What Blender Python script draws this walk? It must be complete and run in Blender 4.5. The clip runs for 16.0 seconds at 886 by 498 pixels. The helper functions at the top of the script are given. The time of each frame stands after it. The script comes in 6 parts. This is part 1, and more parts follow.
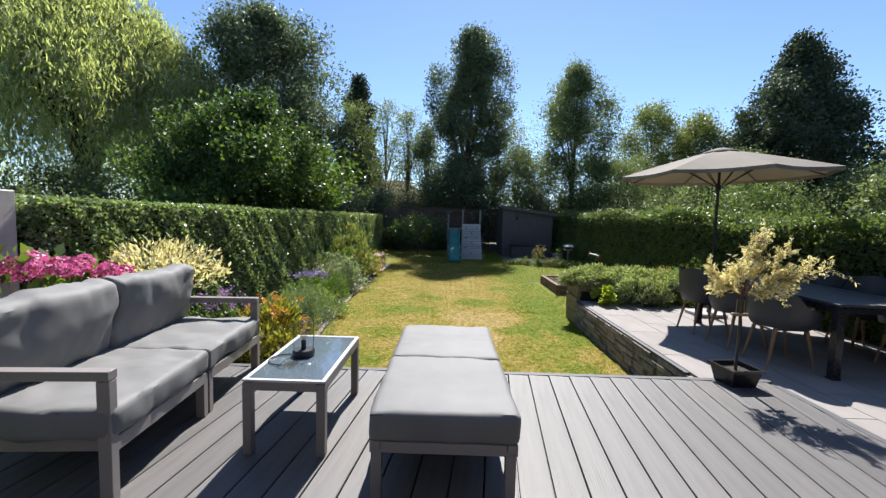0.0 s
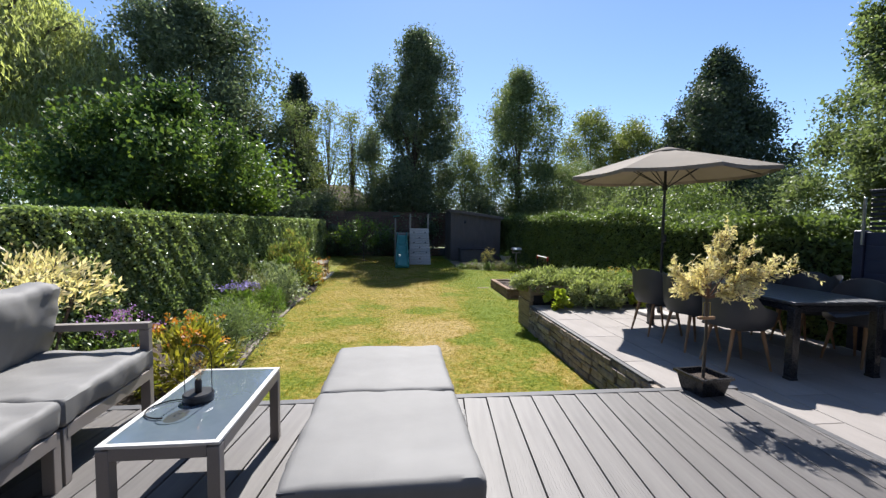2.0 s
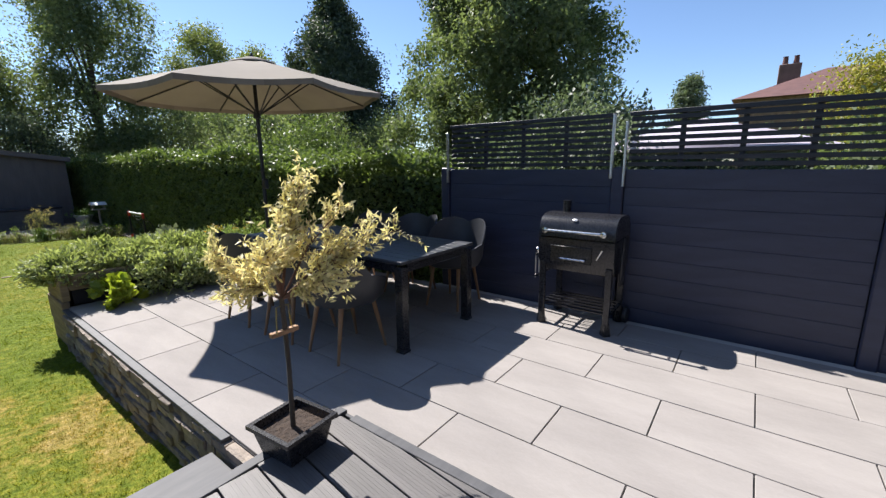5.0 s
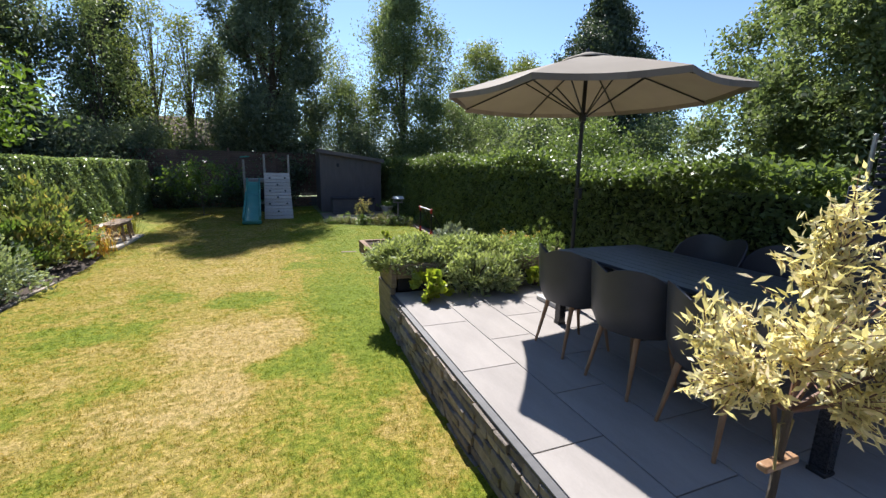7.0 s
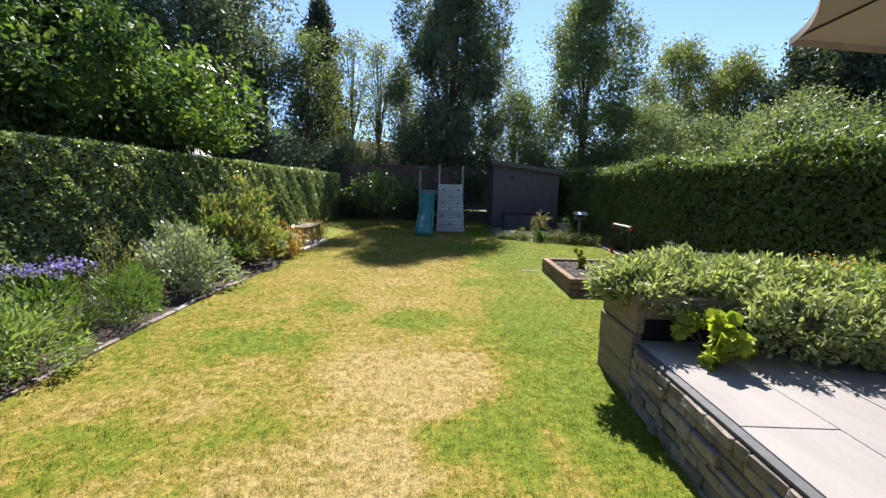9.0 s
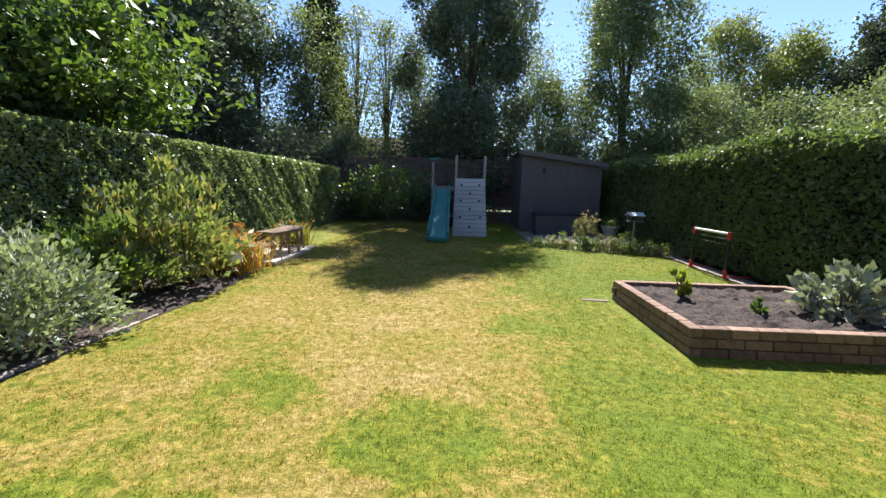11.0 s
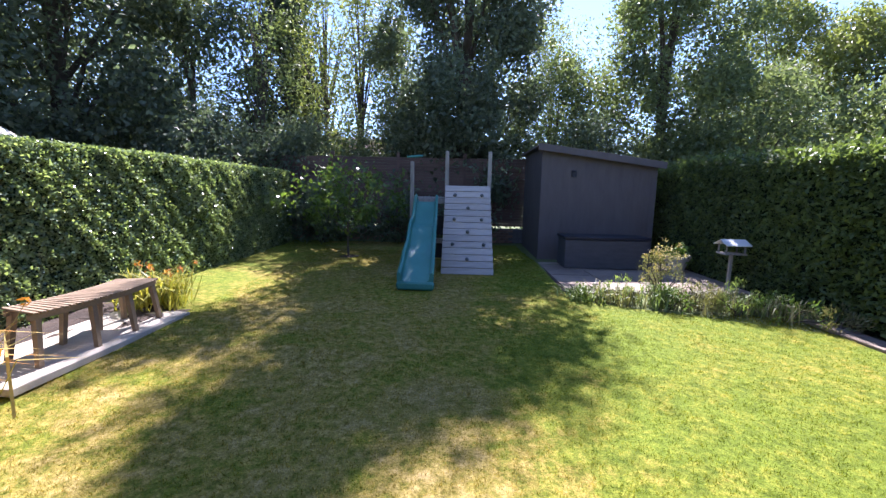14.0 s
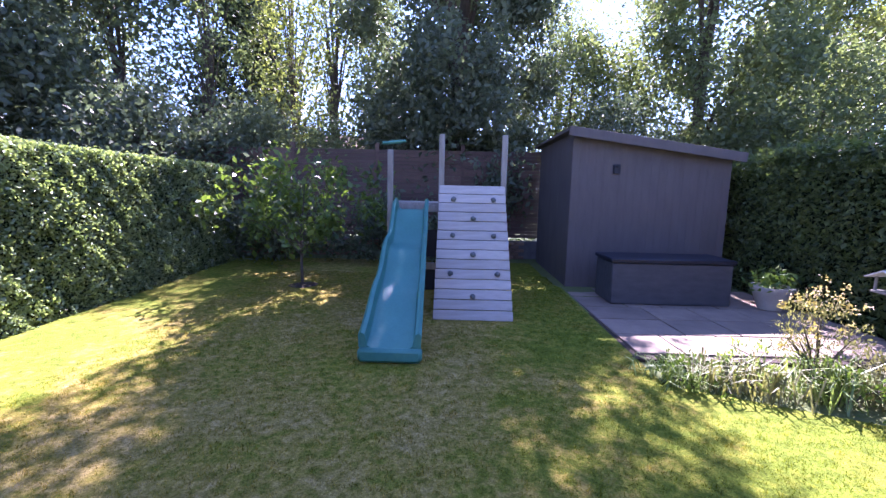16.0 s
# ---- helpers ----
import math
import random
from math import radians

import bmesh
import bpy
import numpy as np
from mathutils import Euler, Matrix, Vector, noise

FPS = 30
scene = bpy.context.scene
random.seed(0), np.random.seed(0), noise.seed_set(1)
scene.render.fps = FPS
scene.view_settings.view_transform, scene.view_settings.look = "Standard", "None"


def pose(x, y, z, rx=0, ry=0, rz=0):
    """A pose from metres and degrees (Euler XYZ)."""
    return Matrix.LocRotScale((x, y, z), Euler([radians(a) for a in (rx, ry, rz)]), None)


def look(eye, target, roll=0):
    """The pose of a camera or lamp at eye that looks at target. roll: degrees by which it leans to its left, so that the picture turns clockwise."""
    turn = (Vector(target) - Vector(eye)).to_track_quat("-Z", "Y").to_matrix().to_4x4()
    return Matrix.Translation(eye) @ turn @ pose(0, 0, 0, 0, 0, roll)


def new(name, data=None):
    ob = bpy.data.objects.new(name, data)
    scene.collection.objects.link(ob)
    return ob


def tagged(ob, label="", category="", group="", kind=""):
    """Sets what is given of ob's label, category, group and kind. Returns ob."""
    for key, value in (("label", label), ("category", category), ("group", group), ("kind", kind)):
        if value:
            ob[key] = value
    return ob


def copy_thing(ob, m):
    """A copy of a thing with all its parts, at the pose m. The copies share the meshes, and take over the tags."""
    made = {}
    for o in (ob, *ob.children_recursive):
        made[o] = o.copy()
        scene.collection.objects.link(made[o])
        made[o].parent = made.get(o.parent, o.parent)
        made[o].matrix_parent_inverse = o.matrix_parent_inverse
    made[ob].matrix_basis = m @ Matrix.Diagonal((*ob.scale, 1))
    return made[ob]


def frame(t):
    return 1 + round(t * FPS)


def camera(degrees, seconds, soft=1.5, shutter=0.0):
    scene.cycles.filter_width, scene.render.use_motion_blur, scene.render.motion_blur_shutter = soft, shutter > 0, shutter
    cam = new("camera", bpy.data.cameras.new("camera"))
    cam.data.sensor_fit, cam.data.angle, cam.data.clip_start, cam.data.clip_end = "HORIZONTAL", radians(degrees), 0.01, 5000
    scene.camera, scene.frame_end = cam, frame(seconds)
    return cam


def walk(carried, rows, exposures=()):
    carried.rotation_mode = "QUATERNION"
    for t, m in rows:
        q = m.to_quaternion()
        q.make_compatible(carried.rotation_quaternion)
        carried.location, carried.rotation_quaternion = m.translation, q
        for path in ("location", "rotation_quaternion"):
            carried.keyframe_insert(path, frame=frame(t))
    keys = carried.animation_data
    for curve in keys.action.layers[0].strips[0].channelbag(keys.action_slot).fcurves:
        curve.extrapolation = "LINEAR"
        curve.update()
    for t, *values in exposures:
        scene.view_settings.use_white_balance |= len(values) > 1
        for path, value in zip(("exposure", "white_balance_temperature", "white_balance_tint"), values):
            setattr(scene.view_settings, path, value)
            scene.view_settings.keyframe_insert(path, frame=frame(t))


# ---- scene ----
cam = camera(94.5, 16.0, soft=1.4)
METRES, EYE, TILT, LEAN, TURN = 14.5, 1.914, 0.2, 0.0, 0.7
ROWS = [
    (0.0, 0.0, 0.0, 0.0, 0.12, -4.55, -1.49),
    (0.5, -0.0023, 0.0147, -0.0025, 0.39, -4.25, -1.4),
    (1.0, -0.006, 0.0221, -0.0051, -0.28, -3.99, -1.29),
    (1.5, -0.006, 0.0258, -0.0051, -2.35, -3.8, -1.12),
    (2.0, 0.0036, 0.0349, -0.0023, -7.11, -3.73, -0.78),
    (2.5, 0.0179, 0.0545, -0.0013, -18.15, -3.81, -0.06),
    (3.0, 0.0393, 0.0712, -0.0012, -30.98, -4.59, 0.61),
    (3.5, 0.0626, 0.0876, -0.0017, -42.06, -6.3, 1.02),
    (4.0, 0.0845, 0.1023, -0.0023, -49.7, -8.75, 1.25),
    (4.2, 0.0935, 0.1065, -0.0025, -51.5, -9.5, 1.2),
    (5.3, 0.1085, 0.1330, -0.0005, -53.6, -12.2, 0.1),
    (6.5, 0.1044, 0.1714, 0.0006, -38.02, -12.37, -0.78),
    (7.0, 0.0906, 0.199, 0.0009, -21.59, -11.32, -1.24),
    (7.5, 0.081, 0.2244, 0.0003, -10.53, -9.72, -1.37),
    (8.0, 0.076, 0.2521, -0.0009, -4.18, -8.91, -1.46),
    (8.5, 0.0732, 0.2805, -0.0141, -1.1, -8.72, -1.5),
    (9.0, 0.0734, 0.3143, -0.0262, 0.25, -8.75, -1.53),
    (11.5, 0.0659, 0.5363, -0.0393, 2.36, -8.55, -1.36),
    (12.0, 0.0693, 0.5808, -0.038, 2.41, -8.45, -1.25),
    (12.5, 0.0738, 0.6268, -0.0371, 2.33, -8.34, -1.2),
    (13.0, 0.0755, 0.6715, -0.0336, 2.18, -8.25, -1.15),
    (13.5, 0.0765, 0.7184, -0.0318, 1.98, -8.16, -1.18),
    (14.0, 0.0719, 0.7603, -0.0289, 1.77, -8.09, -1.21),
    (14.5, 0.0725, 0.8042, -0.0301, 1.59, -8.01, -1.26),
    (15.0, 0.0678, 0.8458, -0.0294, 1.35, -7.96, -1.29),
    (15.5, 0.0656, 0.8883, -0.0296, 0.96, -7.9, -1.24),
    (16.0, 0.0648, 0.9333, -0.0283, 0.49, -7.87, -1.18),
]
SKY, SUNPOWER = 0.088, 5.0
walk(cam, [(t, pose(0, 0, EYE, TILT, LEAN, TURN) @ pose(METRES * x, METRES * y, METRES * z, 90 + pitch, roll, yaw)) for t, x, y, z, yaw, pitch, roll in ROWS],
     exposures=[(0.0, 1.02, 6150, 11), (4.0, 1.02, 6250, 12), (7.0, 1.18, 6200, 12), (9.0, 1.28, 6250, 12), (12.5, 1.6, 5950, 19), (14.5, 2.28, 5750, 32), (16.0, 2.8, 5600, 48)])

# ---- light ----
SUN_EL, SUN_AZ = radians(48.5), radians(7.0)
world = bpy.data.worlds.new("sky")
scene.world = world
world.use_nodes = True
wn = world.node_tree.nodes
sky = wn.new("ShaderNodeTexSky")
sky.sky_type = "NISHITA"
sky.sun_disc = False
sky.sun_elevation = SUN_EL
sky.sun_rotation = SUN_AZ
sky.air_density, sky.dust_density, sky.ozone_density = 0.85, 0.1, 3.0
world.node_tree.links.new(sky.outputs[0], wn["Background"].inputs[0])
wn["Background"].inputs[1].default_value = SKY
sun_data = bpy.data.lights.new("sun", "SUN")
sun_data.energy, sun_data.angle, sun_data.color = SUNPOWER, radians(0.55), (1.0, 0.95, 0.87)
sun = new("sun", sun_data)
to_sun = Vector((math.sin(SUN_AZ) * math.cos(SUN_EL), math.cos(SUN_AZ) * math.cos(SUN_EL), math.sin(SUN_EL)))
sun.matrix_world = look(to_sun * 60, (0, 0, 0))


# ---- materials ----
def material(name):
    m = bpy.data.materials.new(name)
    m.use_nodes = True
    return m, m.node_tree.nodes, m.node_tree.links, m.node_tree.nodes["Principled BSDF"]


def ramp(nodes, links, source, stops):
    r = nodes.new("ShaderNodeValToRGB")
    links.new(source, r.inputs[0])
    el = r.color_ramp.elements
    while len(el) < len(stops):
        el.new(0.5)
    for e, (p, c) in zip(el, stops):
        e.position, e.color = p, (*c, 1)
    return r.outputs[0]


def noise_tex(nodes, links, coord, scale, detail=5.0, rough=0.55, stretch=None, distort=0.0):
    n = nodes.new("ShaderNodeTexNoise")
    n.inputs["Scale"].default_value, n.inputs["Detail"].default_value = scale, detail
    n.inputs["Roughness"].default_value, n.inputs["Distortion"].default_value = rough, distort
    if stretch:
        mp = nodes.new("ShaderNodeMapping")
        mp.inputs["Scale"].default_value = stretch
        links.new(coord, mp.inputs[0])
        coord = mp.outputs[0]
    links.new(coord, n.inputs["Vector"])
    return n.outputs[0]


def mixed(nodes, links, fac, a, b, mode="MIX"):
    m = nodes.new("ShaderNodeMix")
    m.data_type, m.blend_type = "RGBA", mode
    for s, v in ((m.inputs[0], fac), (m.inputs[6], a), (m.inputs[7], b)):
        if isinstance(v, (int, float)):
            s.default_value = v
        elif isinstance(v, tuple):
            s.default_value = (*v, 1)
        else:
            links.new(v, s)
    return m.outputs[2]


def surface(name, dark, light, scale=6.0, fine=60.0, rough=0.7, metal=0.0, bump=0.2, depth=0.004, vary=0.0, stretch=None, coat=0.0, gloss=0.0, spec=0.5):
    """Two-scale noise between two colours, with fine relief; vary: brightness spread from piece to piece."""
    m, n, l, b = material(name)
    co = n.new("ShaderNodeTexCoord").outputs["Object"]
    big = noise_tex(n, l, co, scale, 4, 0.6, stretch)
    small = noise_tex(n, l, co, fine, 4, 0.6, stretch)
    add = n.new("ShaderNodeMath")
    add.operation = "MULTIPLY_ADD"
    l.new(small, add.inputs[0])
    add.inputs[1].default_value = 0.45
    l.new(big, add.inputs[2])
    col = ramp(n, l, add.outputs[0], [(0.45, dark), (0.95, light)])
    if vary:
        info = n.new("ShaderNodeObjectInfo")
        v = ramp(n, l, info.outputs["Random"], [(0, (1 - vary,) * 3), (1, (1 + vary,) * 3)])
        col = mixed(n, l, 1.0, col, v, "MULTIPLY")
    l.new(col, b.inputs["Base Color"])
    b.inputs["Metallic"].default_value = metal
    b.inputs["Specular IOR Level"].default_value = spec
    rr = n.new("ShaderNodeMapRange")
    l.new(small, rr.inputs[0])
    rr.inputs[3].default_value, rr.inputs[4].default_value = max(0.03, rough - 0.1 - gloss), min(1, rough + 0.1)
    l.new(rr.outputs[0], b.inputs["Roughness"])
    b.inputs["Coat Weight"].default_value = coat
    if bump:
        bp = n.new("ShaderNodeBump")
        bp.inputs["Strength"].default_value, bp.inputs["Distance"].default_value = bump, depth
        l.new(small, bp.inputs["Height"])
        l.new(bp.outputs[0], b.inputs["Normal"])
    return m


def leafy(name, dark, light, tip=None, rough=0.45, through_light=0.35, patch=0.7, spec=0.5, glow=(1.25, 1.3, 0.55)):
    """Leaves: each one its own tone, slow drift over the crown, light passing through."""
    m, n, l, b = material(name)
    rnd = n.new("ShaderNodeNewGeometry").outputs["Random Per Island"]
    co = n.new("ShaderNodeTexCoord").outputs["Object"]
    big = noise_tex(n, l, co, patch, 3)
    add = n.new("ShaderNodeMath")
    add.operation = "MULTIPLY_ADD"
    l.new(rnd, add.inputs[0])
    add.inputs[1].default_value = 0.55
    l.new(big, add.inputs[2])
    stops = [(0.35, dark), (0.95, light)] + ([(1.0, tip)] if tip else [])
    col = ramp(n, l, add.outputs[0], stops)
    l.new(col, b.inputs["Base Color"])
    b.inputs["Roughness"].default_value = rough
    b.inputs["Specular IOR Level"].default_value = spec
    tr = n.new("ShaderNodeBsdfTranslucent")
    warm = mixed(n, l, 1.0, col, glow, "MULTIPLY")
    l.new(warm, tr.inputs[0])
    mx = n.new("ShaderNodeMixShader")
    mx.inputs[0].default_value = through_light
    l.new(b.outputs[0], mx.inputs[1])
    l.new(tr.outputs[0], mx.inputs[2])
    l.new(mx.outputs[0], n["Material Output"].inputs[0])
    return m


# broad scorched (+) and green (-) areas of the lawn: x, y, half-widths, strength
PATCHES = ((0.75, 7.75, 0.85, 0.80, 0.30), (0.35, 6.45, 0.75, 0.5, 0.26), (0.5, 10.5, 1.1, 0.8, 0.1), (0.45, 11.8, 1.5, 1.0, 0.08), (2.15, 5.7, 0.3, 0.7, 0.22), (1.58, 6.75, 0.34, 0.25, 0.2), (0.0, 5.0, 0.7, 0.45, 0.2),
           (0.66, 9.25, 0.5, 0.42, -0.36), (-0.8, 8.45, 0.75, 0.42, -0.3), (1.15, 6.95, 0.4, 0.42, -0.34), (1.5, 11.2, 0.45, 0.35, -0.22), (-0.4, 9.65, 0.4, 0.25, -0.2), (-1.1, 6.7, 0.5, 0.4, -0.24), (3.3, 14.2, 2.0, 2.4, -0.12), (2.1, 8.6, 0.55, 2.6, -0.12), (-1.2, 5.3, 0.4, 0.6, -0.2))


def lawn_material(name, blade=False):
    m, n, l, b = material(name)
    co = n.new("ShaderNodeTexCoord").outputs["Object"]

    def sums(op, a, k, c):
        nd = n.new("ShaderNodeMath")
        nd.operation = op
        for s, v in zip(nd.inputs, (a, k, c)):
            if isinstance(v, (int, float)):
                s.default_value = v
            elif v is not None:
                l.new(v, s)
        return nd.outputs[0]

    big = noise_tex(n, l, co, 0.85, 4, 0.6, None, 0.9)
    mid = noise_tex(n, l, co, 3.4, 5, 0.65)
    clump = noise_tex(n, l, co, 15.0, 4, 0.7)
    fine = noise_tex(n, l, co, 62.0, 5, 0.8)
    # scorched down the middle, greener to the sides
    sep = n.new("ShaderNodeSeparateXYZ")
    l.new(co, sep.inputs[0])
    fall = n.new("ShaderNodeMapRange")
    l.new(sums("ABSOLUTE", sums("SUBTRACT", sep.outputs[0], -0.35, None), None, None), fall.inputs[0])
    fall.inputs[1].default_value, fall.inputs[2].default_value = 1.2, 2.6
    fall.inputs[3].default_value, fall.inputs[4].default_value = 0.06, -0.18
    total = sums("MULTIPLY_ADD", mid, 0.75, fall.outputs[0])
    total = sums("ADD", total, sums("MULTIPLY_ADD", big, 0.75, -0.665), None)
    total = sums("MULTIPLY_ADD", clump, 0.95, total)
    # the patches have ragged, wandering edges
    wander = n.new("ShaderNodeTexNoise")
    wander.inputs["Scale"].default_value, wander.inputs["Detail"].default_value = 2.2, 4.0
    l.new(co, wander.inputs["Vector"])
    warp = n.new("ShaderNodeVectorMath")
    warp.operation = "MULTIPLY_ADD"
    l.new(wander.outputs["Color"], warp.inputs[0])
    warp.inputs[1].default_value = (1.0, 1.0, 0.0)
    l.new(co, warp.inputs[2])
    for px, py, rx, ry, force in PATCHES:
        mp = n.new("ShaderNodeMapping")
        mp.vector_type = "TEXTURE"
        mp.inputs["Location"].default_value = (px + 0.5, py + 0.5, 0)
        mp.inputs["Scale"].default_value = (rx, ry, 1000)
        l.new(warp.outputs[0], mp.inputs[0])
        ln = n.new("ShaderNodeVectorMath")
        ln.operation = "LENGTH"
        l.new(mp.outputs[0], ln.inputs[0])
        fade = n.new("ShaderNodeMapRange")
        fade.interpolation_type = "SMOOTHSTEP"
        l.new(ln.outputs["Value"], fade.inputs[0])
        fade.inputs[1].default_value, fade.inputs[2].default_value = 0.55, 1.25
        fade.inputs[3].default_value, fade.inputs[4].default_value = force, 0.0
        total = sums("ADD", total, fade.outputs[0], None)
    col = ramp(n, l, total, [(0.22, (0.122, 0.164, 0.018)), (0.44, (0.168, 0.184, 0.024)), (0.64, (0.250, 0.202, 0.050)), (0.96, (0.338, 0.256, 0.118))])
    tone = ramp(n, l, fine, [(0.3, (0.45, 0.47, 0.4)), (0.7, (1.45, 1.42, 1.35))])
    col = mixed(n, l, 1.0, col, tone, "MULTIPLY")
    # darker gaps between clumps: the grass's self-shadow, multiplied into the colour
    tuft = ramp(n, l, clump, [(0.34, (0.70, 0.72, 0.67)), (0.62, (1.2, 1.18, 1.15))])
    col = mixed(n, l, 1.0, col, tuft, "MULTIPLY")
    l.new(col, b.inputs["Base Color"])
    b.inputs["Roughness"].default_value = 0.85
    b.inputs["Specular IOR Level"].default_value = 0.1
    if blade:
        each = ramp(n, l, n.new("ShaderNodeNewGeometry").outputs["Random Per Island"], [(0, (0.55, 0.6, 0.5)), (1, (1.5, 1.44, 1.4))])
        col = mixed(n, l, 1.0, col, each, "MULTIPLY")
        l.new(col, b.inputs["Base Color"])
        tr = n.new("ShaderNodeBsdfTranslucent")
        l.new(mixed(n, l, 1.0, col, (1.25, 1.2, 0.6), "MULTIPLY"), tr.inputs[0])
        mx = n.new("ShaderNodeMixShader")
        mx.inputs[0].default_value = 0.55
        l.new(b.outputs[0], mx.inputs[1])
        l.new(tr.outputs[0], mx.inputs[2])
        l.new(mx.outputs[0], n["Material Output"].inputs[0])
        return m
    bp = n.new("ShaderNodeBump")
    bp.inputs["Strength"].default_value, bp.inputs["Distance"].default_value = 0.6, 0.02
    l.new(sums("MULTIPLY_ADD", clump, 1.5, fine), bp.inputs["Height"])
    l.new(bp.outputs[0], b.inputs["Normal"])
    return m


def glass_material(name, tint=(0.985, 0.99, 0.99), rough=0.02, share=0.06):
    m, n, l, b = material(name)
    g = n.new("ShaderNodeBsdfGlossy")
    g.inputs["Roughness"].default_value = rough
    t = n.new("ShaderNodeBsdfTransparent")
    t.inputs[0].default_value = (*tint, 1)
    mx = n.new("ShaderNodeMixShader")
    mx.inputs[0].default_value = share
    l.new(t.outputs[0], mx.inputs[1])
    l.new(g.outputs[0], mx.inputs[2])
    l.new(mx.outputs[0], n["Material Output"].inputs[0])
    return m


GRASS = lawn_material("lawn_turf")
BLADE = lawn_material("grass_blade", True)
SOIL = surface("soil", (0.022, 0.014, 0.010), (0.075, 0.050, 0.035), 5, 40, 0.95, bump=0.9, depth=0.03)
EARTH = surface("field_ground", (0.06, 0.09, 0.02), (0.15, 0.17, 0.06), 0.6, 20, 0.95, bump=0.5, depth=0.02)
DECKING = surface("composite_decking", (0.078, 0.071, 0.067), (0.140, 0.129, 0.122), 1.2, 30, 0.58, bump=0.15, depth=0.002, vary=0.12, stretch=(14, 1, 6))
DECK_DARK = surface("decking_trim", (0.05, 0.05, 0.054), (0.09, 0.088, 0.092), 2, 40, 0.65, bump=0.15, depth=0.002, stretch=(2, 10, 6))
PORCELAIN = surface("porcelain_paving", (0.245, 0.224, 0.209), (0.325, 0.298, 0.277), 1.3, 50, 0.85, bump=0.08, depth=0.001, vary=0.05, stretch=(3, 1, 1), spec=0.2)
GROUT = surface("joint_mortar", (0.10, 0.095, 0.09), (0.17, 0.16, 0.15), 8, 80, 0.95, bump=0.4)
STONE = surface("slate_walling", (0.12, 0.10, 0.082), (0.32, 0.265, 0.215), 7, 45, 0.85, bump=0.8, depth=0.012, vary=0.35)
SLEEPER = surface("weathered_sleeper_oak", (0.13, 0.095, 0.065), (0.30, 0.235, 0.17), 3, 40, 0.85, bump=0.5, depth=0.006, stretch=(1, 1, 9))
BRICK = surface("reclaimed_brick", (0.125, 0.072, 0.044), (0.30, 0.195, 0.13), 9, 60, 0.9, bump=0.6, depth=0.006, vary=0.3)
SANDSTONE = surface("sandstone_flags", (0.16, 0.118, 0.088), (0.29, 0.22, 0.165), 2.5, 50, 0.85, bump=0.3, depth=0.004, vary=0.15)
PALE_SLAB = surface("pale_worn_slab", (0.34, 0.29, 0.23), (0.50, 0.44, 0.36), 2.5, 50, 0.85, bump=0.3, depth=0.004)
FENCE = surface("navy_grey_fence_paint", (0.019, 0.0225, 0.046), (0.035, 0.040, 0.074), 2.0, 50, 0.5, bump=0.25, depth=0.003, stretch=(1, 1, 5))
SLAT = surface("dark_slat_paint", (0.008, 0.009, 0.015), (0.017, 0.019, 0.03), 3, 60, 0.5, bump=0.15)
STEEL = surface("galvanised_steel", (0.42, 0.42, 0.42), (0.62, 0.62, 0.62), 9, 80, 0.38, 0.9, bump=0.05)
SHED = surface("shed_dark_paint", (0.095, 0.079, 0.074), (0.132, 0.11, 0.103), 1.6, 40, 0.75, bump=0.2, depth=0.003, stretch=(4, 4, 1))
CUSHION = surface("grey_outdoor_fabric", (0.140, 0.136, 0.131), (0.190, 0.185, 0.178), 2.5, 260, 0.70, bump=0.35, depth=0.002, spec=0.5)
CUSHION_SIDE = surface("dark_grey_outdoor_fabric", (0.075, 0.075, 0.083), (0.115, 0.113, 0.12), 3, 260, 0.85, bump=0.35, depth=0.002, spec=0.3)
TAUPE = surface("taupe_powder_coat", (0.21, 0.185, 0.17), (0.27, 0.24, 0.22), 3, 120, 0.45, bump=0.05, depth=0.001)
PALE = surface("pale_powder_coat", (0.55, 0.53, 0.5), (0.66, 0.64, 0.61), 4, 120, 0.4, bump=0.05, depth=0.001)
# base colour is bluish to carry part of the sky's reflection
TABLE_GLASS = surface("sky_tinted_glass", (0.14, 0.18, 0.22), (0.18, 0.22, 0.27), 2, 30, 0.06, 0.25, bump=0.0, gloss=0.04, spec=1.0, coat=0.8)
AMBER = glass_material("amber_bulb_glass", (0.90, 0.80, 0.68), share=0.14)
BLACK = surface("black_plastic", (0.012, 0.012, 0.014), (0.022, 0.022, 0.025), 8, 120, 0.4, bump=0.1, depth=0.001)
BLACKENAMEL = surface("black_steel_enamel", (0.010, 0.010, 0.012), (0.022, 0.022, 0.026), 5, 90, 0.32, bump=0.05, depth=0.001, gloss=0.08)
TABLETOP = surface("black_table_slats", (0.038, 0.04, 0.046), (0.065, 0.067, 0.074), 3, 60, 0.36, bump=0.1, depth=0.001)
SHELL = surface("charcoal_chair_shell", (0.032, 0.034, 0.04), (0.05, 0.052, 0.06), 4, 140, 0.45, bump=0.1, depth=0.001)
LEGWOOD = surface("oiled_beech", (0.20, 0.105, 0.05), (0.36, 0.21, 0.11), 4, 60, 0.5, bump=0.15, depth=0.001, stretch=(6, 6, 1))
POLE = surface("anthracite_pole", (0.02, 0.021, 0.024), (0.04, 0.04, 0.044), 5, 90, 0.4, 0.3, bump=0.03)
CHROME = surface("brushed_steel", (0.6, 0.6, 0.6), (0.75, 0.75, 0.75), 10, 120, 0.25, 1.0, bump=0.03)
SLIDE = surface("teal_green_plastic", (0.02, 0.150, 0.125), (0.055, 0.235, 0.19), 1.5, 40, 0.55, bump=0.12, depth=0.003)
